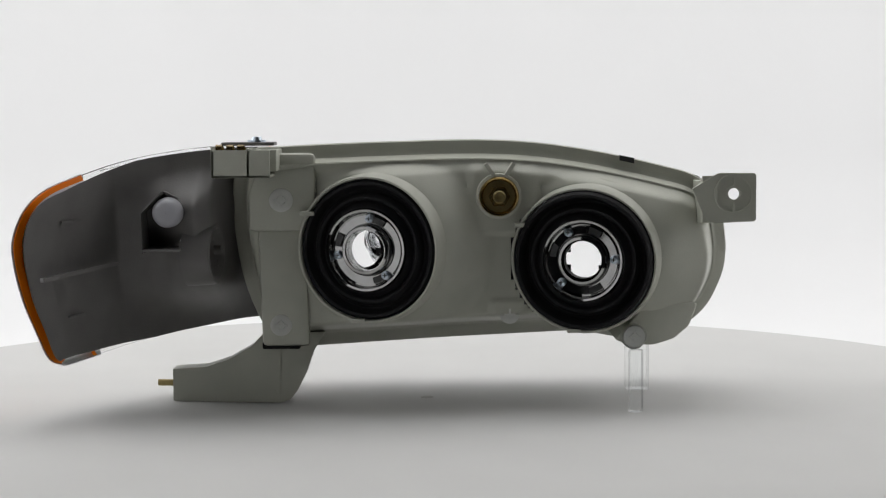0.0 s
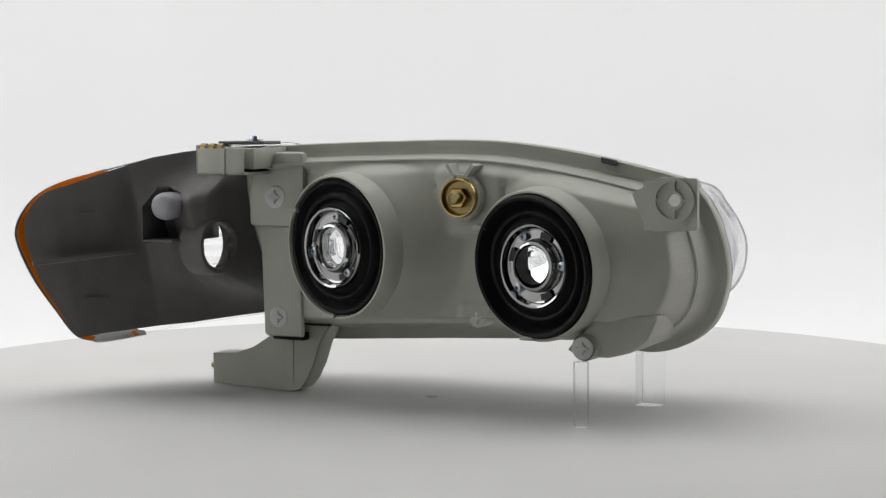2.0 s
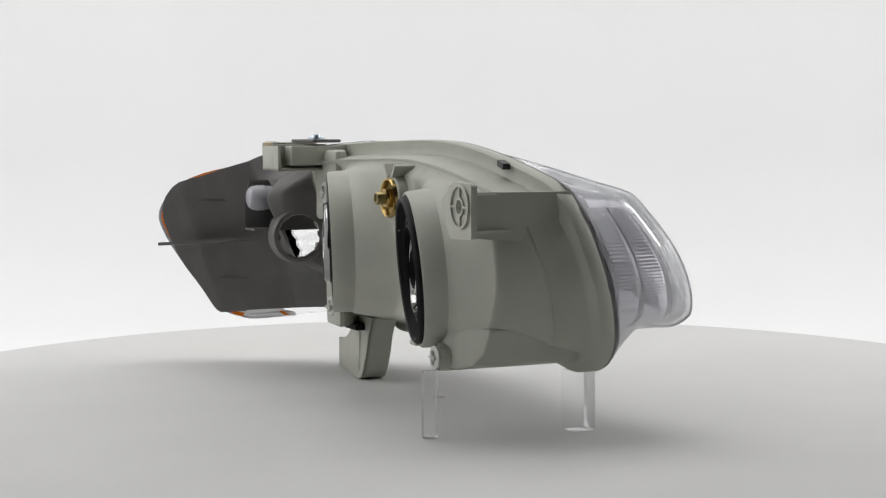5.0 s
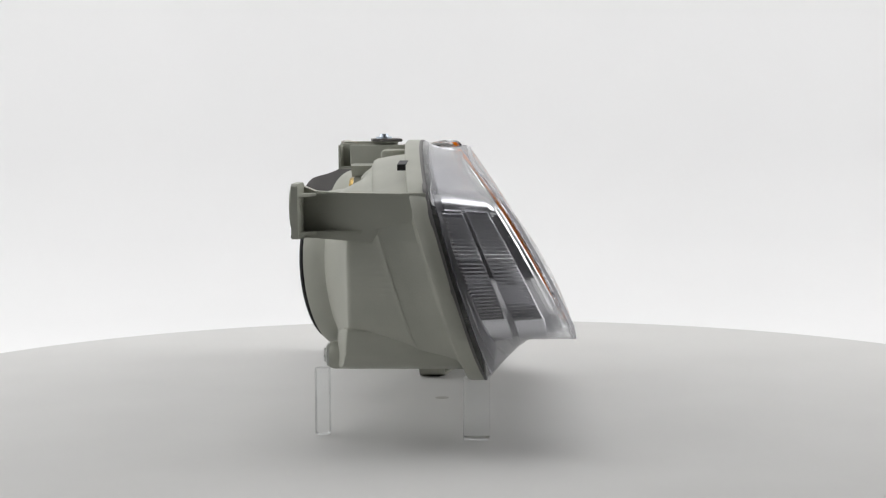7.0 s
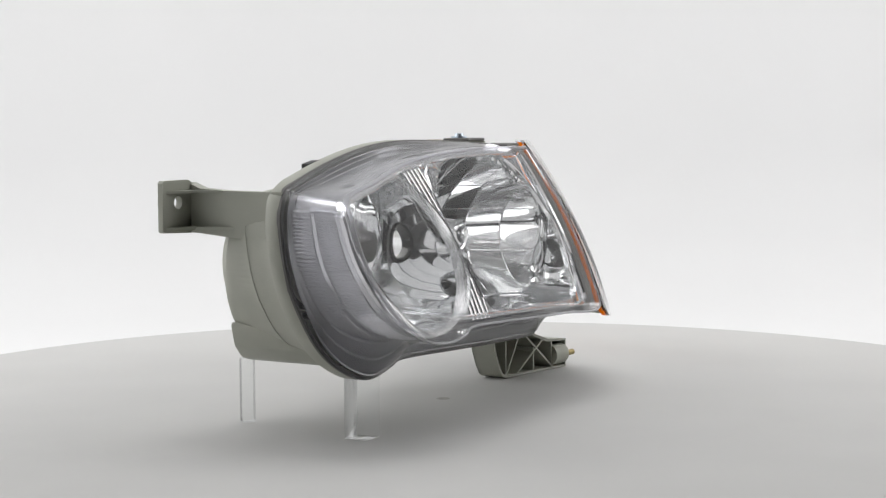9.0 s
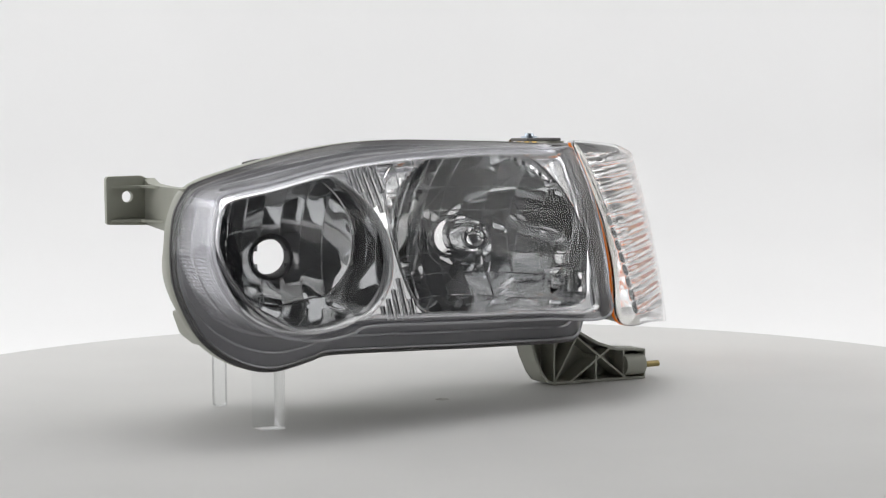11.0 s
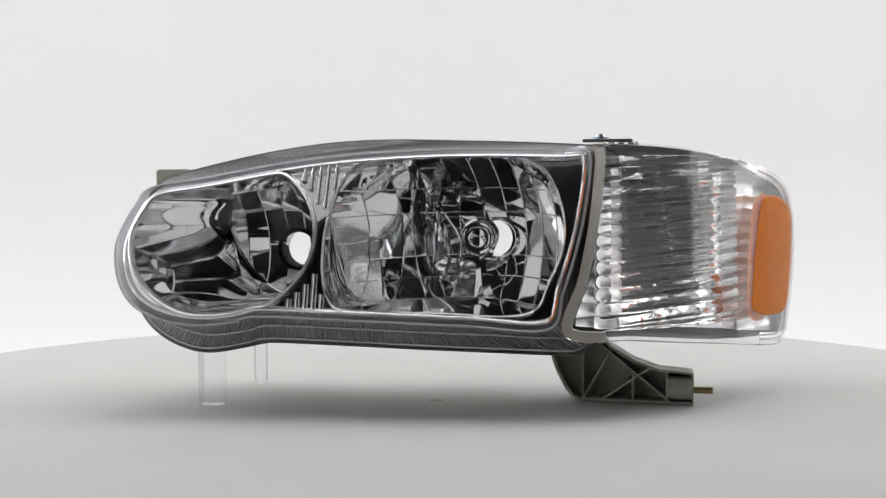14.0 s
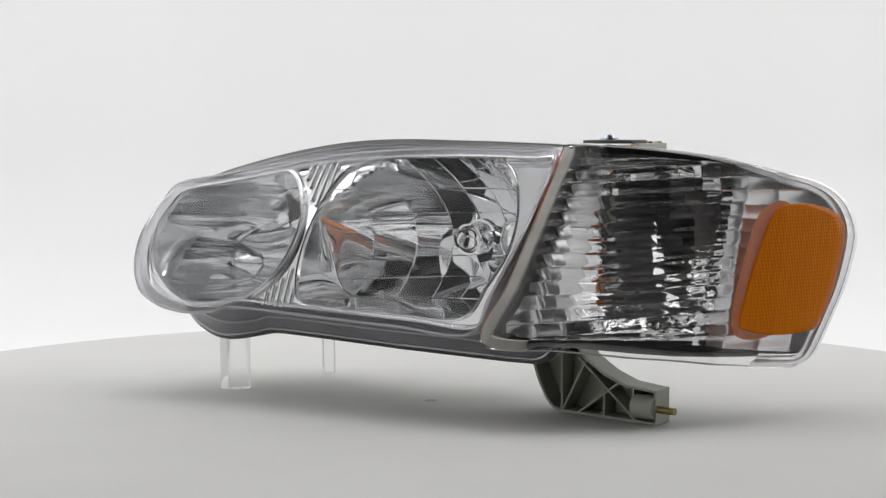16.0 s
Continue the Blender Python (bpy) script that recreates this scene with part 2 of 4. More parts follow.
def y_flange(x, z):
    return lerp_table(x, (-0.1, 0, 0.15), (0.0, 0.012, 0.017)) + 0.3 * (0.1 - z)


FACE = spline([(0.1572, 0.1282), (0.1253, 0.1339), (0.0929, 0.1399), (0.0599, 0.1448), (0.0265, 0.1476), (-0.0074, 0.1492), (-0.0418, 0.1495), (-0.0769, 0.1488), (-0.0925, 0.1484), (-0.0948, 0.1364), (-0.0922, 0.1138), (-0.0877, 0.0919), (-0.0812, 0.0705), (-0.0730, 0.0510), (-0.0256, 0.0527), (0.0386, 0.0553), (0.0884, 0.0571), (0.1010, 0.0542), (0.1164, 0.0525), (0.1284, 0.0530), (0.1432, 0.0559), (0.1576, 0.0629), (0.1663, 0.0725), (0.1710, 0.0840), (0.1725, 0.0956), (0.1700, 0.1072), (0.1648, 0.1182)], 740)
FLANGE = spline([(0.1618, 0.1285), (0.1537, 0.1332), (0.1212, 0.1417), (0.0881, 0.1484), (0.0546, 0.1527), (0.0205, 0.1540), (-0.0144, 0.1533), (-0.0504, 0.1523), (-0.0874, 0.1506), (-0.1076, 0.1483), (-0.1135, 0.1352), (-0.1152, 0.1112), (-0.1116, 0.0776), (-0.1060, 0.0577), (-0.0987, 0.0414), (-0.0903, 0.0320), (-0.0755, 0.0308), (-0.0396, 0.0323), (0.0290, 0.0355), (0.0879, 0.0378), (0.1008, 0.0359), (0.1138, 0.0334), (0.1265, 0.0321), (0.1390, 0.0341), (0.1543, 0.0411), (0.1662, 0.0522), (0.1734, 0.0677), (0.1765, 0.0831), (0.1746, 0.1016), (0.1700, 0.1171)], 740)
CORNER = spline([(-0.0978, 0.1520), (-0.1262, 0.1514), (-0.1537, 0.1482), (-0.1784, 0.1427), (-0.1992, 0.1343), (-0.2103, 0.1274), (-0.2169, 0.1173), (-0.2204, 0.1041), (-0.2208, 0.0913), (-0.2191, 0.0696), (-0.2160, 0.0514), (-0.2126, 0.0350), (-0.2085, 0.0303), (-0.2029, 0.0297), (-0.1680, 0.0366), (-0.1224, 0.0431), (-0.0820, 0.0479), (-0.0893, 0.0792), (-0.0949, 0.1116), (-0.0973, 0.1417)], 300)
LOW = (0.0858, 0.0860)        # axis of the round bowl
HIGH = (-0.0365, 0.0932)      # axis of the wide bowl
y_bezel = lambda x, z: y_front(x, z) - 0.010


def add_plate(bm, outline, holes, y0, y1):
    """A flat plate in x and z with round holes (x, z, radius)."""
    rings = [list(outline)] + [[(cx + r * math.cos(a), cz + r * math.sin(a)) for a in np.linspace(0, 2 * math.pi, 24, endpoint=False)] for cx, cz, r in holes]
    sides = []
    for y in (y0, y1):
        edges, loops = [], []
        for o in rings:
            v = [bm.verts.new((x, y, z)) for x, z in o]
            loops.append(v)
            edges += [bm.edges.new((v[i], v[(i + 1) % len(v)])) for i in range(len(v))]
        bmesh.ops.triangle_fill(bm, use_beauty=True, edges=edges)
        sides.append(loops)
    for a, b in zip(*sides):
        for i in range(len(a)):
            j = (i + 1) % len(a)
            bm.faces.new((a[i], a[j], b[j], b[i]))


def housing(root):
    n = 200
    rim = spline(FLANGE[::12], n)
    bm = bmesh.new()
    steps = [(0.0, 0.0), (-0.0006, 0.0006), (-0.0006, 0.0075), (0.0, 0.0085), (0.005, 0.0092), (0.0075, 0.011), (0.009, 0.022), (0.0105, 0.030)]
    rings = []
    for d, back in steps:
        rings.append([(x, y_flange(x, z) - back, z) for x, z in inset(rim, d)])
    add_loft(bm, rings)
    edge, flow = np.array(rim), lambda v: min(max(v, 0.0), 1.0) ** 2 * (3 - 2 * min(max(v, 0.0), 1.0))

    def cup(x, z, centre, yc, yaw, tip, reach):
        """A conical cup that carries a boot: wide towards the inner side, steep elsewhere."""
        dx, dz = x - centre[0], z - centre[1]
        r = math.hypot(dx, dz) + 1e-9
        c, w = dx / r, dz / r
        top = -(yc - 0.0425 * math.sin(radians(yaw)) * c - 0.0425 * math.sin(radians(tip)) * w + 0.0115) - 0.031
        far = 0.0490 + reach * max(c, 0.0) ** 1.2 + 0.005 * max(w, 0.0)
        v = min(max((far - r) / (far - 0.0425), 0.0), 1.0)
        return top * (0.55 * v + 0.45 * flow(v))

    def slab(x, z, x0, x1, z0, z1, rise, soft=0.0025):
        return rise * flow((x - x0) / soft) * flow((x1 - x) / soft) * flow((z - z0) / soft) * flow((z1 - z) / soft)

    def y_back(x, z):
        d, f = float(np.min(np.hypot(edge[:, 0] - x, edge[:, 1] - z))), y_flange(x, z) - 0.029
        rise = max(cup(x, z, LOW, -0.0475, 15.0, 5.0, 0.026), cup(x, z, HIGH, -0.0510, 18.0, 2.0, 0.024), slab(x, z, 0.0200, 0.0625, 0.0990, 0.1500, 0.0042), slab(x, z, -0.062, 0.118, 0.1275, 0.1600, 0.0024), slab(x, z, 0.0330, 0.0560, 0.030, 0.0640, 0.0022))
        rise += sum(0.0009 * math.exp(-((x - a) ** 2 + (z - b) ** 2) / 0.0026 ** 2) for a, b in ((0.0200, 0.0780), (0.0080, 0.0500), (-0.0100, 0.1420)))
        return f + (-0.031 - rise - f) * flow((d - 0.0100) / 0.0085)

    add_sheet(bm, columns(inset(rim, 0.0100), 170, 80), y_back, lambda x, z: min(math.hypot(x - cx, z - cz) for cx, cz in (LOW, HIGH)) > 0.0408)
    body = part("housing", bm, M_GREY, root, "grey-green moulded plastic housing", sharp=50)
    bm = bmesh.new()
    add_prism(bm, [(0.104, 0.0405), (0.112, 0.0378), (0.127, 0.0368), (0.139, 0.0400), (0.148, 0.0470), (0.1525, 0.0580), (0.1525, 0.0605), (0.1222, 0.0605)], lambda x, z: lerp_table(x, (0.112, 0.153), (-0.0440, -0.0330)), lambda x, z: y_flange(x, z) - 0.0080)
    bmesh.ops.bevel(bm, geom=bm.edges[:], offset=0.0016, segments=2, profile=0.5, affect="EDGES")
    part("end_block", bm, M_GREY, body)
    # flat panel at the corner side, raised box behind the adjuster
    bm = bmesh.new()
    add_box(bm, (-0.1045, -0.0365, 0.103), (-0.066, -0.012, 0.1475), 0.0028, lambda v: Vector((v.x, min(v.y, -0.0300) if v.x > -0.08 else v.y, v.z)))
    part("side_panel", bm, M_GREY, body)
    bm = bmesh.new()
    add_box(bm, (-0.0975, -0.0325, 0.0365), (-0.070, -0.006, 0.104), 0.0025, lambda v: Vector((v.x + (v.z - 0.0365) * -0.03, min(v.y, -0.0300) if v.x > -0.08 else v.y, v.z)))
    part("side_panel", bm, M_GREY, body)
    # solid black block in place of a shaded recess
    bm = bmesh.new()
    add_loft(bm, [[(0.1148 + 0.0042 * sx, -0.0070 + 0.0022 * sy - 0.3 * 0.0042 * sx * 0.3, 0.1428 - 0.0042 * sx * 0.22 + dz) for sx, sy in ((-1, -1), (1, -1), (1, 1), (-1, 1))] for dz in (-0.002, 0.0012)], caps=(True, True))
    part("slot_shade", bm, M_BLACK, body, "small black block painted for the shade in a slot")


def lens(root):
    n = 740
    bm = bmesh.new()
    add_sheet(bm, columns(FACE, 80, 18), y_front)
    add_sheet(bm, columns(inset(FACE, 0.002), 80, 18), lambda x, z: y_front(x, z) - 0.0024)
    rings = []
    for f in (0, 0.10, 0.30, 0.50, 0.62, 0.74, 0.86, 1.0):
        ring = []
        for i in range(n):
            (xa, za), (xb, zb) = FACE[i], FLANGE[i]
            g = max(0.06 * f, (f - 0.5) / 0.5) ** 1.15
            x, z = xa + (xb - xa) * g, za + (zb - za) * g
            y = y_front(xa, za) + (y_flange(xb, zb) + 0.0012 - y_front(xa, za)) * f ** 0.9
            ring.append((x, y, z))
        rings.append(ring)
    ob = part("lens", bm, M_LENS, root, "clear polycarbonate headlight lens", sharp=40)
    ob.visible_shadow = False
    bm = bmesh.new()
    add_loft(bm, rings)
    part("lens_side", bm, M_HAZE, ob, "clear side wall of the lens, reflected haze painted in", sharp=40).visible_shadow = False
    # thin strip added for the light that the clear crease catches
    for d0, d1, dy, name in ((0.0004, 0.0016, 0.0004, "lens_edge_glint"),):
        bm = bmesh.new()
        add_loft(bm, [[(x, y_front(x, z) + e, z) for x, z in inset(FACE, d)] for d, e in ((-0.0003, -0.0012), (0.0001, 0.0003), (0.0008, 0.0004), (0.0013, -0.0002))])
        part(name, bm, M_EDGE, ob, "bright strip painted for light caught in the lens edge").visible_shadow = False
    # dark bead for the sealant and for the shade in the flange groove
    bm = bmesh.new()
    add_loft(bm, [[(x, y_flange(x, z) + e, z) for x, z in inset(FLANGE, d)] for d, e in ((-0.0005, -0.0010), (-0.0005, 0.0009), (0.0020, 0.0009), (0.0022, 0.0003))])
    part("sealant_shade_bead", bm, M_DARK, root, "dark grey bead round the lens edge, sealant and painted groove shade")
    return ob


def facet(v, stops, depth, step):
    """Relief of one stepped facet: a shallow arc between two stops, each set a little deeper than the last."""
    k = int(np.searchsorted(stops, v))
    if k == 0 or k == len(stops):
        return 0.0
    s = (v - stops[k - 1]) / (stops[k] - stops[k - 1])
    return depth * (1 - (2 * s - 1) ** 2) + step * ((k * 7) % 3 - 1)


def bowls(root):
    inner = spline(inset(FACE[::10], 0.0035), 140)
    # round opening, cut straight by the upper edge of the lens
    edge = np.array(inset(FACE[::4], 0.0062)) - (0.1135, 0.1000)
    turn = np.arctan2(edge[:, 1], edge[:, 0])
    order = np.argsort(turn)
    far = np.hypot(edge[:, 0], edge[:, 1])[order]
    way = np.linspace(-math.pi, math.pi, 180, endpoint=False)
    reach = np.minimum(np.interp(way, turn[order], far, period=2 * math.pi), 1 / np.hypot(np.cos(way) / 0.0515, np.sin(way) / 0.043))
    for _ in range(4):
        reach = (np.roll(reach, 1) + 2 * reach + np.roll(reach, -1)) / 4
    low_ap = np.stack([0.1135 + reach * np.cos(way), 0.1000 + reach * np.sin(way)], 1)
    high_ap = spline([(0.038, 0.1405), (0.012, 0.1438), (-0.030, 0.1450), (-0.0560, 0.1440), (-0.0705, 0.1335), (-0.0790, 0.1137), (-0.0796, 0.0946), (-0.0722, 0.0760), (-0.0600, 0.0585), (-0.010, 0.0592), (0.0370, 0.0602), (0.0500, 0.0650), (0.0552, 0.0829), (0.0548, 0.1071), (0.0490, 0.1300)], 150)
    bm = bmesh.new()
    edges, loops = [], []
    for o in (inner, low_ap, high_ap):
        ring = [bm.verts.new((x, 0, z)) for x, z in o]
        loops.append(ring)
        edges += [bm.edges.new((ring[i], ring[(i + 1) % len(ring)])) for i in range(len(ring))]
    bmesh.ops.triangle_fill(bm, use_beauty=True, edges=edges)
    for v in bm.verts:
        v.co.y = y_bezel(v.co.x, v.co.z)
    bezel = part("bezel", bm, M_CHROME, root, "mirror-chromed bezel", sharp=20)
    # the side behind the lens wall, finely fluted in two bands
    side = spline(inner, 720)
    near, far = inset(side, -0.0006), inset(side, -0.0042)
    rings = []
    for f in (0, 0.08, 0.10, 0.46, 0.48, 0.54, 0.56, 0.90, 0.92, 1):
        ring = []
        for k, ((xa, za), (xb, zb)) in enumerate(zip(near, far)):
            x, z = xa + (xb - xa) * f, za + (zb - za) * f
            y = y_bezel(xa, za) + (y_flange(xb, zb) + 0.003 - y_bezel(xa, za)) * f
            ring.append([x, y, z])
        o = np.array(ring)
        if 0.09 < f < 0.47 or 0.55 < f < 0.91:
            t = np.roll(o, -1, 0) - np.roll(o, 1, 0)
            t /= np.linalg.norm(t, axis=1)[:, None]
            for k in range(1, len(ring), 2):
                if not (o[k][2] > 0.121 and o[k][0] > -0.08):
                    ring[k] = [o[k][0] + 0.0008 * t[k][2], o[k][1], o[k][2] - 0.0008 * t[k][0]]
        rings.append(ring)
    bm = bmesh.new()
    add_loft(bm, rings)
    part("bezel_skirt", bm, M_SKIRT, bezel, "silver fluted side of the bezel", sharp=12)
    bm = bmesh.new()
    add_loft(bm, [[(x, y_bezel(x, z) + e, z) for x, z in inset(inner, d)] for d, e in ((-0.0006, -0.002), (-0.0004, 0.0022), (0.0006, 0.0030), (0.0016, 0.0020), (0.0020, -0.0005))])
    part("bezel_lip", bm, M_TRIM, bezel, "bright rolled lip of the bezel")
    # stepped bowls, each about its own axis that leans out towards the car's front
    class Axis:
        def __init__(self, centre, y0, degrees, profile):
            a = radians(degrees)
            self.C, self.A, self.U = Vector((centre[0], y0, centre[1])), Vector((math.sin(a), math.cos(a), 0)), Vector((math.cos(a), -math.sin(a), 0))
            self.profile = profile

        def at(self, u, v, h):
            return self.C + self.U * u + self.A * h + Vector((0, 0, v))

        def uv(self, x, z):
            d = Vector((x, y_bezel(x, z), z)) - self.C
            return d.dot(self.U), d.z, d.dot(self.A)

        def height(self, u, v):
            """Height of the bowl along its axis, kept just under the bezel."""
            z, x = self.C.z + v, self.C.x + u
            for _ in range(4):
                x = self.C.x + (u + (y_bezel(x, z) - self.C.y) * self.A.x) / self.A.y
            return min(self.profile(math.hypot(u, v)), self.uv(x, z)[2] - 0.0018)

    def span(ap, x):
        zs = [za + (zb - za) * (x - xa) / (xb - xa) for (xa, za), (xb, zb) in zip(ap, np.roll(ap, -1, 0)) if (xa - x) * (xb - x) <= 0 and xa != xb]
        return (min(zs), max(zs)) if zs else (0.0, 0.0)

    def stepped(bm, ax, edge, cols, rows, hole, arc, lean, seed, n=9):
        """Facets between the stops, each a shallow arc with a lean of its own, and a fine rounded ridge along every stop."""
        rnd = random.Random(seed)
        lo, hi = float(edge[:, 0].min()) + 0.00005, float(edge[:, 0].max()) - 0.00005
        tilt = {(i, j): (rnd.uniform(-lean, lean), rnd.uniform(-lean, lean)) for i in range(len(cols)) for j in range(len(rows))}
        for i, (u0, u1) in enumerate(zip(cols, cols[1:])):
            for j, (v0, v1) in enumerate(zip(rows, rows[1:])):
                lu, lv = tilt[i, j]
                grid, plan = [], []
                for s in np.linspace(0, 1, n):
                    u = min(max(u0 + (u1 - u0) * s, lo), hi)
                    b, t = span(edge[:, :2], u)
                    line, flat = [], []
                    for q in np.linspace(0, 1, 2 * n):
                        v = min(max(v0 + (v1 - v0) * q, b), t)
                        pu, pv = u, v
                        r, h = math.hypot(u, v), hole(math.atan2(v, u))
                        if abs(r - h) < 0.0012 and r > 0:
                            pu, pv = u * h / r, v * h / r
                        y = ax.height(pu, pv) + arc * (1 - (2 * s - 1) ** 2) + lu * (s - 0.5) * (u1 - u0) + lv * (q - 0.5) * (v1 - v0)
                        line.append(bm.verts.new(ax.at(pu, pv, y)))
                        flat.append((pu, pv))
                    grid.append(line)
                    plan.append(flat)
                for k in range(n - 1):
                    for m in range(2 * n - 1):
                        q = [grid[k][m], grid[k + 1][m], grid[k + 1][m + 1], grid[k][m + 1]]
                        if (q[0].co - q[2].co).cross(q[1].co - q[3].co).length < 1e-9:
                            continue
                        f = (plan[k][m], plan[k + 1][m], plan[k + 1][m + 1], plan[k][m + 1])
                        du, dv = sum(p[0] for p in f) / 4, sum(p[1] for p in f) / 4
                        if math.hypot(du, dv) > hole(math.atan2(dv, du)) - 0.0001:
                            bm.faces.new(q)
        w, tall = 0.00042, 0.0007
        half = [(w * math.cos(t), tall * math.sin(t)) for t in np.linspace(0, math.pi, 6)]
        runs = []
        for u in cols[1:-1]:
            b, t = span(edge[:, :2], u)
            if t > b:
                runs.append([(u, v, 1, 0) for v in np.linspace(b, t, 60)])
        for v in rows[1:-1]:
            runs.append([(u, v, 0, 1) for u in np.linspace(lo, hi, 90) if span(edge[:, :2], u)[0] < v < span(edge[:, :2], u)[1]])
        for run in runs:
            piece = []
            for u, v, au, av in run:
                if math.hypot(u, v) > hole(math.atan2(v, u)) + 0.0004:
                    piece.append([ax.at(u + au * p, v + av * p, ax.height(u, v) + q) for p, q in half])
                elif piece:
                    if len(piece) > 1:
                        add_loft(bm, piece, closed=False)
                    piece = []
            if len(piece) > 1:
                add_loft(bm, piece, closed=False)

    low_axis = Axis((0.0872, 0.0866), -0.0390, 12.0, lambda r: 13.5 * r * r)
    high_axis = Axis((-0.0375, 0.0936), -0.0380, 12.0, lambda r: 16.5 * r * r)
    cols_l = [-0.060, -0.0280, -0.0165, -0.0050, 0.0065, 0.0180, 0.0290, 0.0400, 0.070]
    rows_l = [-0.060, 0.060]
    cols_h = [-0.075, -0.0455, -0.0320, -0.0190, -0.0060, 0.0080, 0.0220, 0.0350, 0.0480, 0.0610, 0.090]
    rows_h = [-0.060, -0.0220, -0.0095, 0.0165, 0.0315, 0.070]
    inner_ap = np.stack([0.0625 + (low_ap[:, 0] - 0.0622) * 0.80, 0.0985 + (low_ap[:, 1] - 0.1000) * 0.95], 1)
    for ax, ap, inside, cols, rows, arc, lean, seed in ((low_axis, low_ap, inner_ap, cols_l, rows_l, 0.00022, 0.010, 3), (high_axis, np.array(high_ap), np.array(high_ap), cols_h, rows_h, 0.00030, 0.009, 5)):
        edge = np.array([ax.uv(x, z) for x, z in inside])
        bm = bmesh.new()
        stepped(bm, ax, edge, cols, rows, lambda a: 0.0112, arc, lean, seed)
        bowl = part("reflector", bm, M_CHROME, root, "stepped mirror-chromed reflector bowl", sharp=22)
        # side wall from the bowl's edge out to the opening
        feet = [ax.at(u, v, ax.height(u, v) + 0.0001) for u, v, h in edge]
        lips = [Vector((x, y_bezel(x, z) + 0.0002, z)) for x, z in ap]
        bm = bmesh.new()
        add_loft(bm, [[a + (b - a) * f + Vector((0, -0.0035 * math.sin(math.pi * f), 0)) * min(1.0, (b - a).length / 0.03) for a, b in zip(feet, lips)] for f in (0, 0.12, 0.25, 0.4, 0.55, 0.7, 0.85, 1)])
        part("side_wall", bm, M_CHROME, bowl, "smooth chromed side wall of the bowl")
        bm = bmesh.new()
        add_loft(bm, [[p + ax.A * dy + (p - sum(feet, Vector()) / len(feet)).normalized() * dr for p in feet] for dr, dy in ((-0.0007, 0.0), (-0.0004, 0.0007), (0.0002, 0.0008), (0.0006, 0.0002))])
        part("bowl_edge", bm, M_CHROME, bowl, "fine raised edge of the bowl")
        base = ax.profile(0.0112)
        bm = bmesh.new()
        add_loft(bm, [[ax.at(r * math.cos(a), r * math.sin(a), base + y) for a in np.linspace(0, 2 * math.pi, 48, endpoint=False)] for r, y in ((0.0135, 0.0006), (0.0132, 0.0018), (0.0122, 0.0024), (0.0112, 0.0016), (0.0108, 0.0004), (0.0107, -0.010))])
        part("hole_collar", bm, M_RUBBER if ax is low_axis else M_CHROME, bowl, "rolled rim of the bulb hole")
    # bright ring round the round bowl
    bm = bmesh.new()
    rings = [[(x, y_bezel(x, z) + dy, z) for x, z in inset(low_ap, d)] for d, dy in ((-0.0024, -0.002), (-0.0023, 0.0026), (-0.0018, 0.0042), (-0.0010, 0.0047), (-0.0003, 0.0040), (0.0002, 0.002), (0.0004, -0.003))]
    add_loft(bm, rings)
    part("ring_trim", bm, M_RING, root, "polished chrome ring round the bowl")
    bm = bmesh.new()
    add_loft(bm, [[(x, y_bezel(x, z) + dy, z) for x, z in inset(high_ap, d)] for d, dy in ((-0.0011, -0.001), (-0.0010, 0.0008), (-0.0004, 0.0014), (0.0003, 0.0008), (0.0004, -0.002))])
    part("edge_trim", bm, M_TRIM, root, "thin bright edge of the wide bowl")
    # fluted ledge between the bezel and the lens edge
    inside, outside = inset(FACE, -0.0004), inset(FLANGE, 0.0020)
    rings = []
    for f in (0, 0.08, 0.10, 0.48, 0.50, 0.56, 0.58, 0.92, 0.94, 1):
        band = 0.09 < f < 0.49 or 0.57 < f < 0.93
        rings.append([(xa + (xb - xa) * f, y_flange(xb, zb) + 0.0062 - 0.0022 * f - (0.0013 if band and k % 2 else 0), za + (zb - za) * f) for k, ((xa, za), (xb, zb)) in enumerate(zip(inside, outside))])
    bm = bmesh.new()
    add_loft(bm, rings)
    part("fluted_ledge", bm, M_LEDGE, bezel, "dark fluted ledge of the bezel", sharp=12)
    # upright flutes between the bowls
    top = ((0.0520, 0.1270, 0.1410), (0.0566, 0.1160, 0.1404), (0.0612, 0.1190, 0.1397), (0.0658, 0.1265, 0.1391), (0.0704, 0.1310, 0.1384))
    low = ((0.0545, 0.0585, 0.0690), (0.0591, 0.0585, 0.0800), (0.0637, 0.0586, 0.0745), (0.0683, 0.0588, 0.0700), (0.0729, 0.0588, 0.0665))
    for x, z0, z1 in top + low:
        bm = bmesh.new()
        add_loft(bm, [[(x + 0.0018 * math.cos(a), y_bezel(x, z) + 0.0002 + 0.0018 * math.sin(a), z) for a in np.linspace(0, math.pi, 9)] for z in (z0, z1)], caps=(True, True))
        part("flute", bm, M_CHROME, bezel)
    # shield in front of the high bowl's bulb place
    bm = bmesh.new()
    add_lathe(bm, (-0.028, 0, 0.0965), [(0.0002, -0.0030), (0.004, -0.0022), (0.0072, 0.0005), (0.0080, 0.0030), (0.0092, 0.0036), (0.0098, 0.0010), (0.0100, -0.0090), (0.0112, -0.0095), (0.0114, -0.0140), (0.0104, -0.0142)], 48)
    shield = part("bulb_shield", bm, M_CHROME, root, "chrome bulb shield on a stalk")
    bm = bmesh.new()
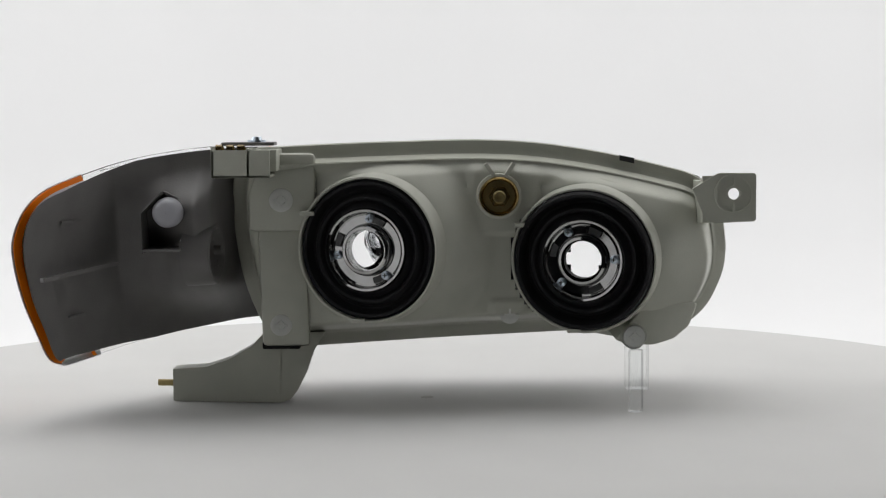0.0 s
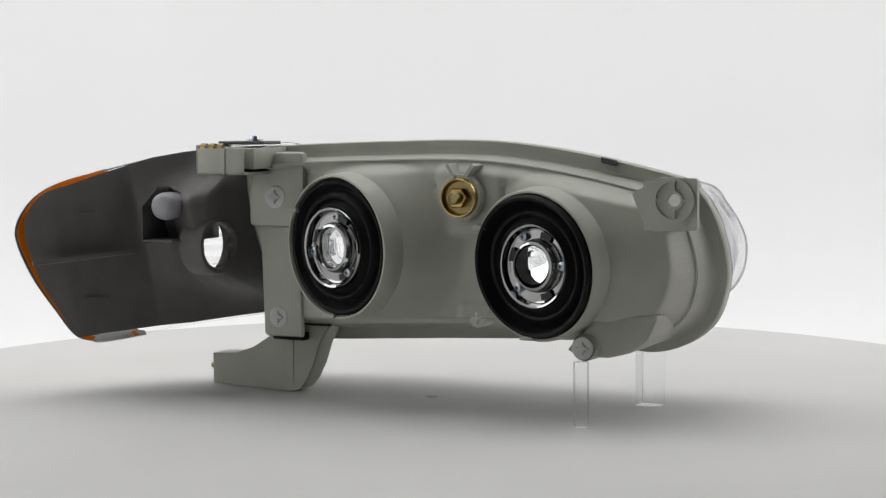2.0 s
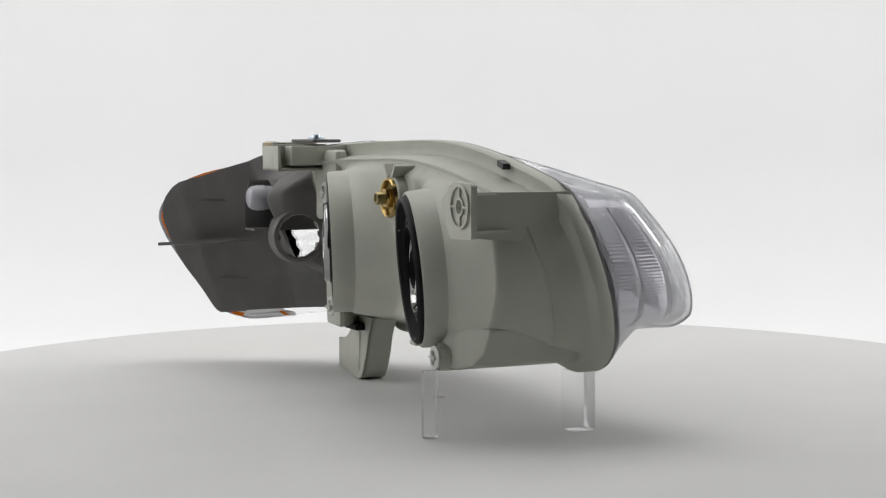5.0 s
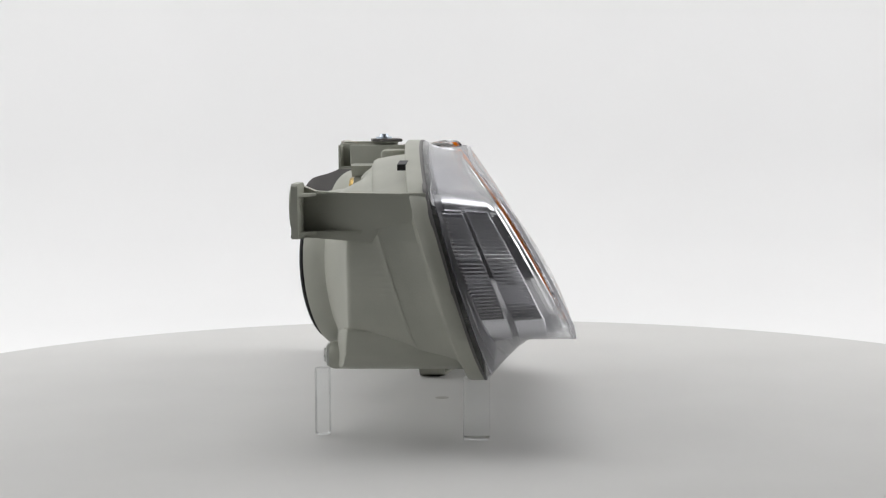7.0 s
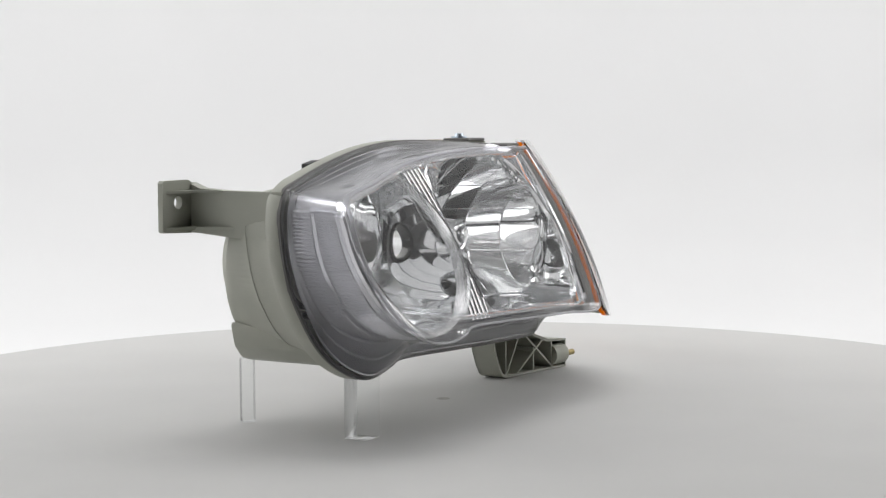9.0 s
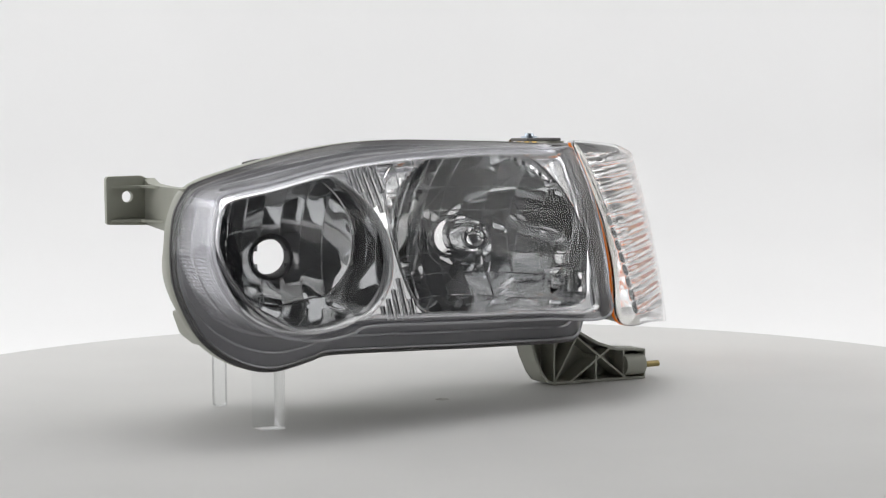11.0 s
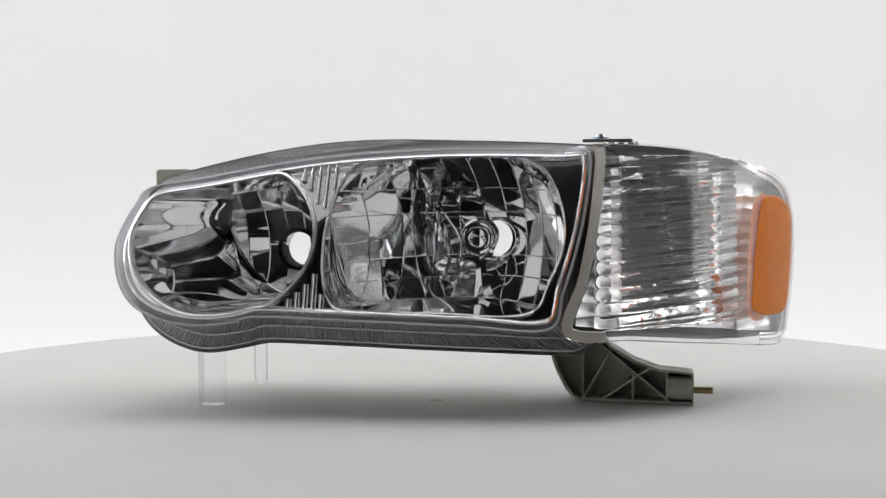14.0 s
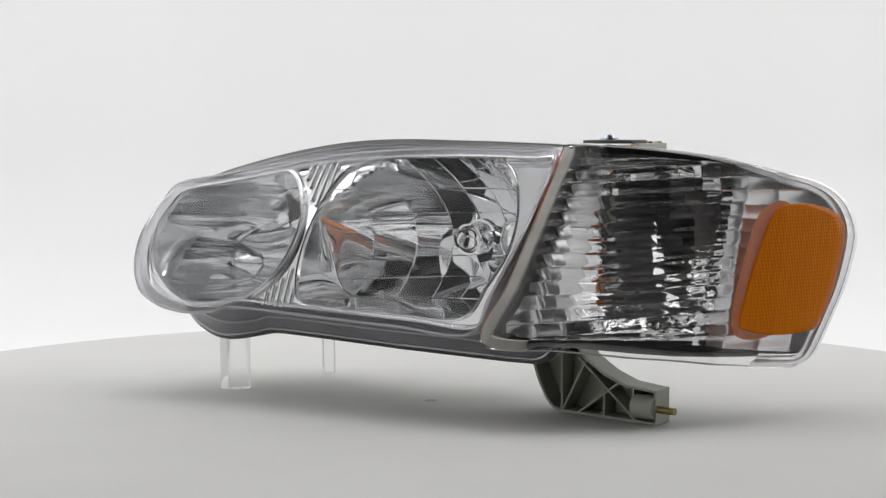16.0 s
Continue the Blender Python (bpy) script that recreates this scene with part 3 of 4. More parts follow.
    add_loft(bm, [[(-0.028 + w * sx, y + dy, z) for sx, dy in ((-1, 0), (0, 0.004), (1, 0), (0, -0.002))] for w, y, z in ((0.0095, -0.009, 0.0915), (0.0080, -0.010, 0.0860), (0.0030, -0.014, 0.0800), (0.0034, -0.020, 0.0720), (0.0044, -0.026, 0.0660), (0.0030, -0.030, 0.0630))], caps=(True, True))
    part("stalk", bm, M_CHROME, shield)


def back_fittings(root):
    for (cx, cz), yc, tip, yaw in ((LOW, -0.0475, 5.0, 15.0), (HIGH, -0.0510, 2.0, 18.0)):
        lean = Matrix.Rotation(radians(-yaw), 3, "Z") @ Matrix.Rotation(radians(tip), 3, "X")
        flat = Matrix.Rotation(radians(-yaw), 3, "Z")
        c = (cx, yc, cz)
        bm = bmesh.new()
        add_lathe(bm, c, [(0.0400, 0.020), (0.0400, 0.0015), (0.0404, 0.0), (0.0414, 0.0), (0.0421, 0.0012), (0.0426, 0.010), (0.0432, 0.016), (0.0450, 0.022)], 72, lean)
        shroud = part("shroud", bm, M_GREY, root)
        for a in (150, 262):
            bm = bmesh.new()
            t = radians(a)
            p = lean @ Vector((0.0405 * math.cos(t), -0.0012, 0.0405 * math.sin(t))) + Vector(c)
            add_box(bm, (p.x - 0.004, p.y - 0.002, p.z - 0.0012), (p.x + 0.004, p.y + 0.006, p.z + 0.0012), 0.0005)
            part("clip", bm, M_GREY, shroud)
        bm = bmesh.new()
        out = 0.0040 if cx > 0 else 0.0
        add_lathe(bm, c, [(0.0398, 0.012), (0.0396, 0.0022 - out), (0.0384, 0.0006 - out), (0.0368, 0.0012 - out), (0.0356, 0.0042), (0.0340, 0.0060), (0.0326, 0.0052), (0.0313, 0.0020), (0.0299, 0.0006), (0.0285, 0.0010), (0.0270, 0.0034), (0.0256, 0.0022), (0.0240, -0.0010), (0.0236, -0.0010), (0.0236, 0.0015)], 72, lean)
        part("rubber_boot", bm, M_RUBBER, root, "black ribbed rubber dust boot")
        hub = Vector((cx, -0.0440 if cx > 0 else -0.0520, cz))
        bm = bmesh.new()
        add_lathe(bm, hub, [(0.0237, 0.0015), (0.0237, -0.0015), (0.0230, -0.0026), (0.0218, -0.0022), (0.0206, 0.0015), (0.0196, 0.0020)], 64, flat)
        add_lathe(bm, hub, [(0.0196, 0.0020), (0.0150, 0.0024), (0.0146, 0.0010), (0.0134, -0.0026), (0.0120, -0.0030), (0.0112, -0.0018), (0.0110, 0.006)], 64, flat)
        ring = part("retainer_ring", bm, M_STEEL, root, "bright steel bulb retaining ring")
        bm = bmesh.new()
        add_lathe(bm, hub, [(0.0147, 0.0022), (0.0145, -0.0004), (0.0136, -0.0010), (0.0134, 0.0030)], 56, flat)
        part("sleeve", bm, M_BLACK, ring, "dark sleeve round the bulb hole")
        # black patches painted for the shade inside the bayonet slots
        for a0 in (55, 150, 282):
            bm = bmesh.new()
            arc = [radians(a0 + 8 * k) for k in range(4)]
            add_loft(bm, [[hub + flat @ Vector((r * math.cos(a), y, r * math.sin(a))) for a in arc] for r, y in ((0.0192, 0.0018), (0.0192, 0.0006), (0.0158, 0.0004), (0.0156, 0.0022))], closed=False)
            part("bayonet_slot_shade", bm, M_BLACK, ring, "black patch painted for the shade in a bayonet slot")
        for a in ((118, 2, 226) if cx > 0 else (85, 190, 308)):
            p = hub + flat @ Vector((0.0178 * math.cos(radians(a)), 0, 0.0178 * math.sin(radians(a))))
            bm = bmesh.new()
            add_lathe(bm, p, [(0.0001, -0.0006), (0.0012, -0.0008), (0.0023, -0.0002), (0.0026, 0.002)], 14, flat)
            screw = part("screw", bm, M_SCREW, ring, "small zinc cross-head screw")
            # black bars painted for the shade in the cross recess
            bm = bmesh.new()
            way = flat @ Vector((0.0013, 0, 0))
            out = flat @ Vector((0, -0.0009, 0))
            add_bar(bm, p + out - way, p + out + way, 0.0005, 0.0005)
            add_bar(bm, p + out * 1.05 - Vector((0, 0, 0.0013)), p + out * 1.05 + Vector((0, 0, 0.0013)), 0.0005, 0.0005)
            part("cross_slot_shade", bm, M_BLACK, screw)
    # aiming screw: boss, flanged wheel, hex, ears
    x, z = 0.0385, 0.1225
    bm = bmesh.new()
    add_lathe(bm, (x, 0, z), [(0.0106, -0.030), (0.0106, -0.0400), (0.0114, -0.0410), (0.0128, -0.0405), (0.0134, -0.029)], 40)
    add_bar(bm, (x - 0.003, -0.036, z + 0.012), (x - 0.0075, -0.036, z + 0.0185), 0.002, 0.012)
    add_bar(bm, (x + 0.004, -0.036, z + 0.012), (x + 0.0085, -0.036, z + 0.0185), 0.002, 0.012)
    part("adjuster_boss", bm, M_GREY, root)
    bm = bmesh.new()
    add_lathe(bm, (x, 0, z), [(0.0112, -0.036), (0.0113, -0.0422), (0.0108, -0.0434), (0.0100, -0.0432), (0.0094, -0.0420), (0.0090, -0.0398), (0.0062, -0.0396)], 48)
    screw = part("aiming_screw", bm, M_BRASS, root, "yellow-zinc cupped washer of the aiming screw")
    # the recess's shade is put into the floor's darker brass
    bm = bmesh.new()
    add_lathe(bm, (x, 0, z), [(0.0091, -0.0399), (0.0001, -0.0402)], 32)
    part("cup_floor", bm, M_STUD, screw, "brass floor of the cup, darkened for recess shade")
    bm = bmesh.new()
    add_lathe(bm, (x, 0, z), [(0.0058, -0.0395), (0.0062, -0.0440), (0.0056, -0.0450), (0.0032, -0.0452)], 6)
    part("hex_head", bm, M_BRASS, screw)
    bm = bmesh.new()
    add_lathe(bm, (x, 0, z), [(0.0036, -0.0448), (0.0036, -0.0490), (0.0030, -0.0500), (0.0022, -0.0500), (0.0020, -0.0492), (0.0001, -0.0490)], 20)
    part("stud", bm, M_STUD, screw, "short dull brass stud end")
    # push-in plugs
    for px, py, pz, r in ((-0.0856, -0.0375, 0.1208, 0.0068), (-0.0868, -0.0335, 0.0486, 0.0062), (0.0449, -0.0320, 0.0541, 0.0056), (0.1150, -0.0480, 0.0425, 0.0062)):
        bm = bmesh.new()
        add_lathe(bm, (px, py, pz), [(0.0001, -0.0006), (r * 0.35, -0.0010), (r * 0.4, 0.0002), (r * 0.8, 0.0), (r, 0.0006), (r, 0.012)], 28)
        plug = part("plug", bm, M_WHITE, root, "pale translucent nylon plug")
        bm = bmesh.new()
        add_bar(bm, (px - r * 0.6, py - 0.0004, pz), (px + r * 0.6, py - 0.0004, pz), 0.0012, 0.0016)
        add_bar(bm, (px, py - 0.00045, pz - r * 0.6), (px, py - 0.00045, pz + r * 0.6), 0.0012, 0.0016)
        part("cross_rib", bm, M_WHITE, plug)
    bm = bmesh.new()
    add_lathe(bm, (0.1150, 0, 0.0425), [(0.0068, -0.046), (0.0074, -0.044), (0.0074, -0.026)], 24)
    part("plug_boss", bm, M_GREY, root)
    bm = bmesh.new()
    add_bar(bm, (0.1400, -0.0372, 0.0772), (0.1445, -0.0350, 0.0780), 0.0008, 0.001)
    part("scratch", bm, M_BLACK, root, "short dark scratch")


def corner_depth(x, z):
    """How far the corner lamp's shell lies behind its lens: thin at the outer end, a deep bucket round the bulb."""
    bucket = lerp_table(x, (-0.178, -0.160, -0.145, -0.132, -0.124, -0.116, -0.106), (0.002, 0.022, 0.043, 0.057, 0.054, 0.022, 0.0))
    up = 1 / (1 + (abs(z - 0.096) / 0.034) ** 6)
    return lerp_table(x, (-0.222, -0.214, -0.205, -0.19, -0.10, -0.08), (0.0115, 0.020, 0.0275, 0.028, 0.026, 0.018)) + bucket * up


SOCKET, SOCKET_WAY = Vector((-0.1238, -0.0410, 0.0911)), Vector((0.985, -0.175, 0)).normalized()


def corner_lamp(root):
    flute = lambda x, z: 0.0019 * abs(math.sin(math.pi * (z + 0.06 * (x + 0.1)) / 0.0072)) ** 0.8 if -0.186 < x < -0.101 and 0.050 < z < 0.144 - 0.14 * max(0, -x - 0.15) else 0.0
    bm = bmesh.new()
    add_shell(bm, columns(CORNER, 64, 190), y_front, lambda x, z: y_front(x, z) - 0.0022 - flute(x, z))
    ob = part("corner_lens", bm, M_FLUTE, root, "clear corner lens with horizontal flutes", sharp=50)
    ob.visible_shadow = False
    n = len(CORNER)
    for name, mat, ins, d0, d1, test, label in (
            ("lens_rim", M_EDGE, 0.0, 0.001, 0.0065, lambda x, z: x < -0.1005 or z > 0.149, "clear lens rim"),
            # amber light guided through the clear lens, painted on as a strip
            ("amber_gleam_rim", M_AMBER, -0.0001, 0.0022, 0.0052, lambda x, z: -0.103 < x and z < 0.1515, "clear inner edge of the corner lens, guided amber light painted on"),
            # opaque strip added to hide the amber gleam from the front
            ("cover_strip", M_OLIVE, 0.0014, 0.0024, 0.014, lambda x, z: -0.104 < x and z < 0.151, "olive strip along the inner edge, added to hide the amber gleam")):
        bm = bmesh.new()
        o = inset(CORNER, ins)
        va = [[bm.verts.new((x, y_front(x, z) - d, z)) for x, z in o] for d in (d0, d1)]
        if name == "cover_strip":
            va = [[bm.verts.new((x, y_front(x, z) - d, z)) for x, z in inset(CORNER, q)] for q, d in ((0.0055, 0.0040), (0.0050, 0.0024), (-0.0003, 0.0026), (0.0008, 0.0040), (0.0014, 0.014))]
        for i in range(n):
            j = (i + 1) % n
            if test(*CORNER[i]) and test(*CORNER[j]):
                for a, b in zip(va, va[1:]):
                    bm.faces.new((a[i], a[j], b[j], b[i]))
        part(name, bm, mat, ob, label).visible_shadow = False

    # rear-facing ledge where the lens overhangs the shell at the outer end, guided amber light painted on
    bm = bmesh.new()
    rows = [[(x, y_front(x, z) - d, z) for x, z in inset(CORNER, i)] for i, d in ((0.0, 0.0044), (0.0004, 0.0056), (0.0030, 0.0076))]
    va = [[bm.verts.new(p) for p in r] for r in rows]
    for i in range(n):
        j = (i + 1) % n
        if CORNER[i][0] < -0.1945 and CORNER[i][1] > 0.031:
            for a, b in zip(va, va[1:]):
                bm.faces.new((a[i], a[j], b[j], b[i]))
    part("amber_gleam_ledge", bm, M_AMBER, ob, "clear outer edge of the corner lens, guided amber light painted on").visible_shadow = False

    # beaded bright strip just inside the outer edge
    bm = bmesh.new()
    va = [[bm.verts.new((x, y_front(x, z) - d - (0.0008 if k == 1 and i // 2 % 2 and x < -0.211 else 0), z)) for i, (x, z) in enumerate(inset(CORNER, q))] for k, (q, d) in enumerate(((-0.0008, 0.0034), (0.0006, 0.0026), (0.0020, 0.0028), (0.0028, 0.0052), (0.0032, 0.0080), (0.0060, 0.0098)))]
    for i in range(n):
        j = (i + 1) % n
        if CORNER[i][0] < -0.194:
            for a, b in zip(va, va[1:]):
                bm.faces.new((a[i], a[j], b[j], b[i]))
    part("edge_strip", bm, M_SATIN, ob, "beaded silver strip inside the lens edge")

    def clear_of_socket(dy, deep):
        def test(x, z):
            p = Vector((x, y_front(x, z) - corner_depth(x, z) + dy, z)) - SOCKET
            along = p.dot(SOCKET_WAY)
            return not (deep < along < 0.022 and (p - along * SOCKET_WAY).length < 0.0150)
        return test

    shell = np.array([(x, z) for x, z in inset(CORNER, 0.0018)])
    shell += (np.array(inset(CORNER, 0.0054)) - shell) * np.clip((-0.165 - shell[:, :1]) / 0.035, 0, 1)
    bm = bmesh.new()
    add_sheet(bm, columns(shell, 140, 90), lambda x, z: y_front(x, z) - corner_depth(x, z), clear_of_socket(0, -0.016))
    add_loft(bm, [[(x, y_front(x, z) - d(x, z), z) for x, z in shell] for d in (lambda x, z: 0.0065, corner_depth)])
    back = part("corner_housing", bm, M_DARK, root, "dark grey plastic back of the corner lamp", sharp=50)
    across = [-0.225 + 0.0115 * k for k in range(14)]
    steps = [0.040 + 0.0078 * k for k in range(16)]
    clear = clear_of_socket(0.0072, -0.030)
    for name, mat, where, label in (("corner_reflector", M_CORNER, lambda x: -0.170 < x < -0.112, "stepped chrome corner reflector"), ("corner_field", M_SATIN, lambda x: not -0.170 < x < -0.112, "satin silver field beside the corner reflector")):
        bm = bmesh.new()
        add_sheet(bm, columns(inset(CORNER, 0.006), 130, 90), lambda x, z: y_front(x, z) - corner_depth(x, z) + 0.0072 - facet(z, steps, 0.0018, 0.0005) - facet(x, across, 0.0016, 0.0008), lambda x, z: where(x) and clear(x, z))
        part(name, bm, mat, root, label, sharp=14)
    # bulb holder seen from behind
    q = SOCKET_WAY.to_track_quat("Z", "Y")
    bm = bmesh.new()
    prof = [(0.0140, -0.004), (0.0137, 0.0005), (0.0144, 0.0022), (0.0168, 0.0022), (0.0178, 0.0), (0.0188, -0.014)]
    add_loft(bm, [[SOCKET + q @ Vector((r * math.cos(2 * math.pi * i / 48) * (0.9 if (r < 0.0141 and i % 8 in (0, 1)) else 1), r * math.sin(2 * math.pi * i / 48), h)) for i in range(48)] for r, h in prof])
    part("bulb_socket", bm, M_DARK, back)
    # pocket and cap
    bm = bmesh.new()
    ring = [(-0.1604, 0.0940), (-0.1604, 0.1165), (-0.1500, 0.1270), (-0.1375, 0.1215), (-0.1370, 0.0955)]
    for k, (a, b) in enumerate(zip(ring, ring[1:])):
        add_loft(bm, [[(a[0], y, a[1]), (b[0], y, b[1]), (b[0] * 0.994 - 0.0009, y, b[1] - 0.0012), (a[0] * 0.994 - 0.0009, y, a[1] - 0.0012)] for y in ((-0.0665 if k < 2 else -0.0530), -0.020)], caps=(True, True))
    add_box(bm, (-0.1604, -0.0665, 0.0940), (-0.1400, -0.020, 0.0953), 0.0003)
    part("cap_pocket", bm, M_DARK, back)
    bm = bmesh.new()
    add_lathe(bm, (-0.1464, 0, 0.1155), [(0.0001, -0.0688), (0.0045, -0.0686), (0.0064, -0.0676), (0.0076, -0.0660), (0.0083, -0.0630), (0.0084, -0.0580), (0.0078, -0.057), (0.0078, -0.034)], 32)
    part("bulb_cap", bm, M_DOME, back, "frosted grey bulb cap")
    for x, z, w in ((-0.196, 0.1120, 0.010), (-0.197, 0.0585, 0.009)):
        bm = bmesh.new()
        ya, yb = (y_front(x + s * w / 2, z) - corner_depth(x + s * w / 2, z) for s in (-1, 1))
        add_loft(bm, [[(x - w / 2, ya + 0.003, z + s), (x - w / 2 + 0.002, ya - 0.003, z + s), (x + w / 2 - 0.002, yb - 0.0045, z + s), (x + w / 2, yb + 0.003, z + s)] for s in (-0.0006, 0.0006)], caps=(True, True))
        part("rib", bm, M_DARK, back)
    bm = bmesh.new()
    add_loft(bm, [[(-0.2060, -0.1130, 0.0830 + s), (-0.2035, -0.1150, 0.0830 + s), (-0.1800, -0.0700, 0.0865 + s), (-0.1760, -0.050, 0.0865 + s), (-0.200, -0.080, 0.083 + s)] for s in (-0.0010, 0.0010)], caps=(True, True))
    part("fin", bm, M_DARK, back)
    # amber insert and reflex reflector
    bm = bmesh.new()
    pts = spline([(-0.1938, 0.1069), (-0.1965, 0.1165), (-0.2003, 0.1187), (-0.2075, 0.1175), (-0.2147, 0.1121), (-0.2178, 0.1029), (-0.2179, 0.0887), (-0.2159, 0.0654), (-0.2128, 0.0496), (-0.2078, 0.0468), (-0.1990, 0.0474), (-0.1905, 0.0512), (-0.1882, 0.0560), (-0.1905, 0.0827)], 90)
    pts = inset(pts, 0.0012)
    add_sheet(bm, columns(pts, 36, 36), lambda x, z: y_front(x, z) + 0.0007)
    add_loft(bm, [[(x, y_front(x, z) - d, z) for x, z in inset(pts, -i)] for i, d in ((0, -0.0007), (0.0008, 0.0002), (0.0010, 0.0050))])
    part("amber_reflector", bm, M_REFLEX, root, "amber reflex reflector with fine prisms")
    bm = bmesh.new()
    pts = spline([(-0.1856, 0.0510), (-0.1872, 0.0950), (-0.1905, 0.1150), (-0.2000, 0.1180), (-0.2020, 0.08), (-0.2000, 0.0490)], 50)
    add_sheet(bm, columns(pts, 20, 30), lambda x, z: y_front(x, z) - 0.0042)
    part("amber_insert", bm, M_AMBER, root, "smooth amber insert")


def brackets(root):
    # inner mounting bracket with a drilled plate
    bm = bmesh.new()
    add_plate(bm, [(0.1462, 0.1268), (0.1600, 0.1352), (0.1616, 0.1356), (0.1806, 0.1354), (0.1818, 0.1342), (0.1818, 0.1094), (0.1806, 0.1084), (0.1584, 0.1075), (0.1566, 0.1082), (0.1520, 0.1130)], [(0.1694, 0.1239, 0.0033)], -0.0560, -0.0528)
    arm = part("mounting_bracket", bm, M_GREY, root)
    bm = bmesh.new()
    rings = [[(x0, y, z0), (x0 + 0.0070, y, z0), (x0 + 0.0070, y, z1), (x0, y, z1)] for x0, y, z0, z1 in ((0.1520, -0.0545, 0.1078, 0.1340), (0.1520, -0.0470, 0.1075, 0.1310), (0.1525, -0.030, 0.1060, 0.1300), (0.1545, -0.005, 0.1045, 0.1298), (0.1560, 0.0085, 0.1036, 0.1300))]
    add_loft(bm, rings, caps=(True, True))
    part("arm", bm, M_GREY, arm)
    for z, y1 in ((0.1105, -0.024), (0.1295, -0.032)):
        bm = bmesh.new()
        add_loft(bm, [[(0.1585, -0.0530, z + s), (0.1795, -0.0530, z + s), (0.1640, -0.046, z + s), (0.1600, y1, z + s), (0.1585, y1, z + s)] for s in (-0.0007, 0.0007)], caps=(True, True))
        part("gusset", bm, M_GREY, arm)
    bm = bmesh.new()
    add_lathe(bm, (0.1694, 0, 0.1239), [(0.0098, -0.0558), (0.0098, -0.0572), (0.0112, -0.0572), (0.0112, -0.0558)], 36)
    add_lathe(bm, (0.1694, 0, 0.1239), [(0.0036, -0.0558), (0.0036, -0.0570), (0.0048, -0.0570), (0.0048, -0.0558)], 24)
    for k in range(4):
        a = math.pi * k / 2
        add_bar(bm, (0.1694 + 0.0046 * math.cos(a), -0.0562, 0.1239 + 0.0046 * math.sin(a)), (0.1694 + 0.0100 * math.cos(a), -0.0562, 0.1239 + 0.0100 * math.sin(a)), 0.0012, 0.0016)
    part("boss_ring", bm, M_GREY, arm)
    # foot: open-fronted ribbed bracket
    y0 = lambda x, z: lerp_table(x, (-0.157, -0.09), (-0.003, -0.014))
    D = 0.0165
    out = [(-0.0630, 0.0420), (-0.0700, 0.0300), (-0.0740, 0.0180), (-0.0790, 0.0080), (-0.0835, 0.0025), (-0.0890, 0.0006), (-0.1210, 0.0004), (-0.1539, 0.0004), (-0.1539, 0.0193), (-0.1339, 0.0209), (-0.1200, 0.0257), (-0.1064, 0.0335), (-0.0985, 0.0420)]
    bm = bmesh.new()
    add_prism(bm, out, y0, lambda x, z: y0(x, z) + 0.0018)
    ins = inset(out, 0.0016)
    add_loft(bm, [[(x, y0(x, z) + d, z) for x, z in o] for o, d in ((out, 0.0), (out, D), (ins, D), (ins, 0.0))])
    foot = part("foot_bracket", bm, M_GREY, root)
    for a, b in (((-0.0895, 0.0010), (-0.0895, 0.0370)), ((-0.0895, 0.0010), (-0.1060, 0.0310)), ((-0.1010, 0.0330), (-0.1410, 0.0010)), ((-0.1000, 0.0010), (-0.1300, 0.0220)), ((-0.1190, 0.0010), (-0.1190, 0.0170)), ((-0.1385, 0.0010), (-0.1385, 0.0200))):
        bm = bmesh.new()
        ya = (y0(*a) + y0(*b)) / 2
        add_loft(bm, [[(p[0] + s * nx, y0(*p) + d, p[1] + s * nz) for p, s in ((a, 1), (b, 1), (b, -1), (a, -1))] for d, (nx, nz) in ((0.001, (0.0006 * (b[1] - a[1]) / math.dist(a, b), -0.0006 * (b[0] - a[0]) / math.dist(a, b))), (D - 0.0005, (0.0006 * (b[1] - a[1]) / math.dist(a, b), -0.0006 * (b[0] - a[0]) / math.dist(a, b))))], caps=(True, True))
        part("rib", bm, M_GREY, foot)
    bm = bmesh.new()
    add_cyl(bm, (-0.1395, 0.0075, 0.0095), (-0.1535, 0.0095, 0.0095), 0.0068, n=24)
    part("end_boss", bm, M_GREY, foot)
    bm = bmesh.new()
    add_cyl(bm, (-0.1500, 0.0105, 0.0090), (-0.1650, 0.0125, 0.0090), 0.0020, n=14)
    part("stud", bm, M_STUD, foot, "short brass threaded stud")
    # black rubber pad between foot and housing
    bm = bmesh.new()
    add_box(bm, (-0.0990, -0.020, 0.0330), (-0.0770, -0.006, 0.0375), 0.001)
    part("foot_pad", bm, M_RUBBER, foot, "black rubber pad")
    # connector bracket with brass clip
    bm = bmesh.new()
    for lo, hi in (((-0.1215, -0.0660, 0.1345), (-0.1195, -0.030, 0.1520)), ((-0.1215, -0.0660, 0.1345), (-0.0890, -0.0640, 0.1500)), ((-0.1215, -0.0660, 0.1345), (-0.0890, -0.030, 0.1362)), ((-0.1020, -0.0660, 0.1345), (-0.1000, -0.030, 0.1510)), ((-0.1020, -0.0580, 0.1380), (-0.0860, -0.020, 0.1500))):
        add_box(bm, lo, hi, 0.0004)
    conn = part("connector_bracket", bm, M_GREY, root)
    for x in (-0.117, -0.111, -0.105):
        bm = bmesh.new()
        add_loft(bm, [[(x + dx, -0.0645 + y, z) for dx in (-0.0018, 0.0018)] for y, z in ((-0.0012, 0.1490), (-0.0012, 0.1522), (0.0010, 0.1530), (0.008, 0.1515), (0.010, 0.1480))], closed=False)
        part("clip", bm, M_BRASS, conn, "yellow-zinc spring clip")
    # screwed tab on top of the seam
    bm = bmesh.new()
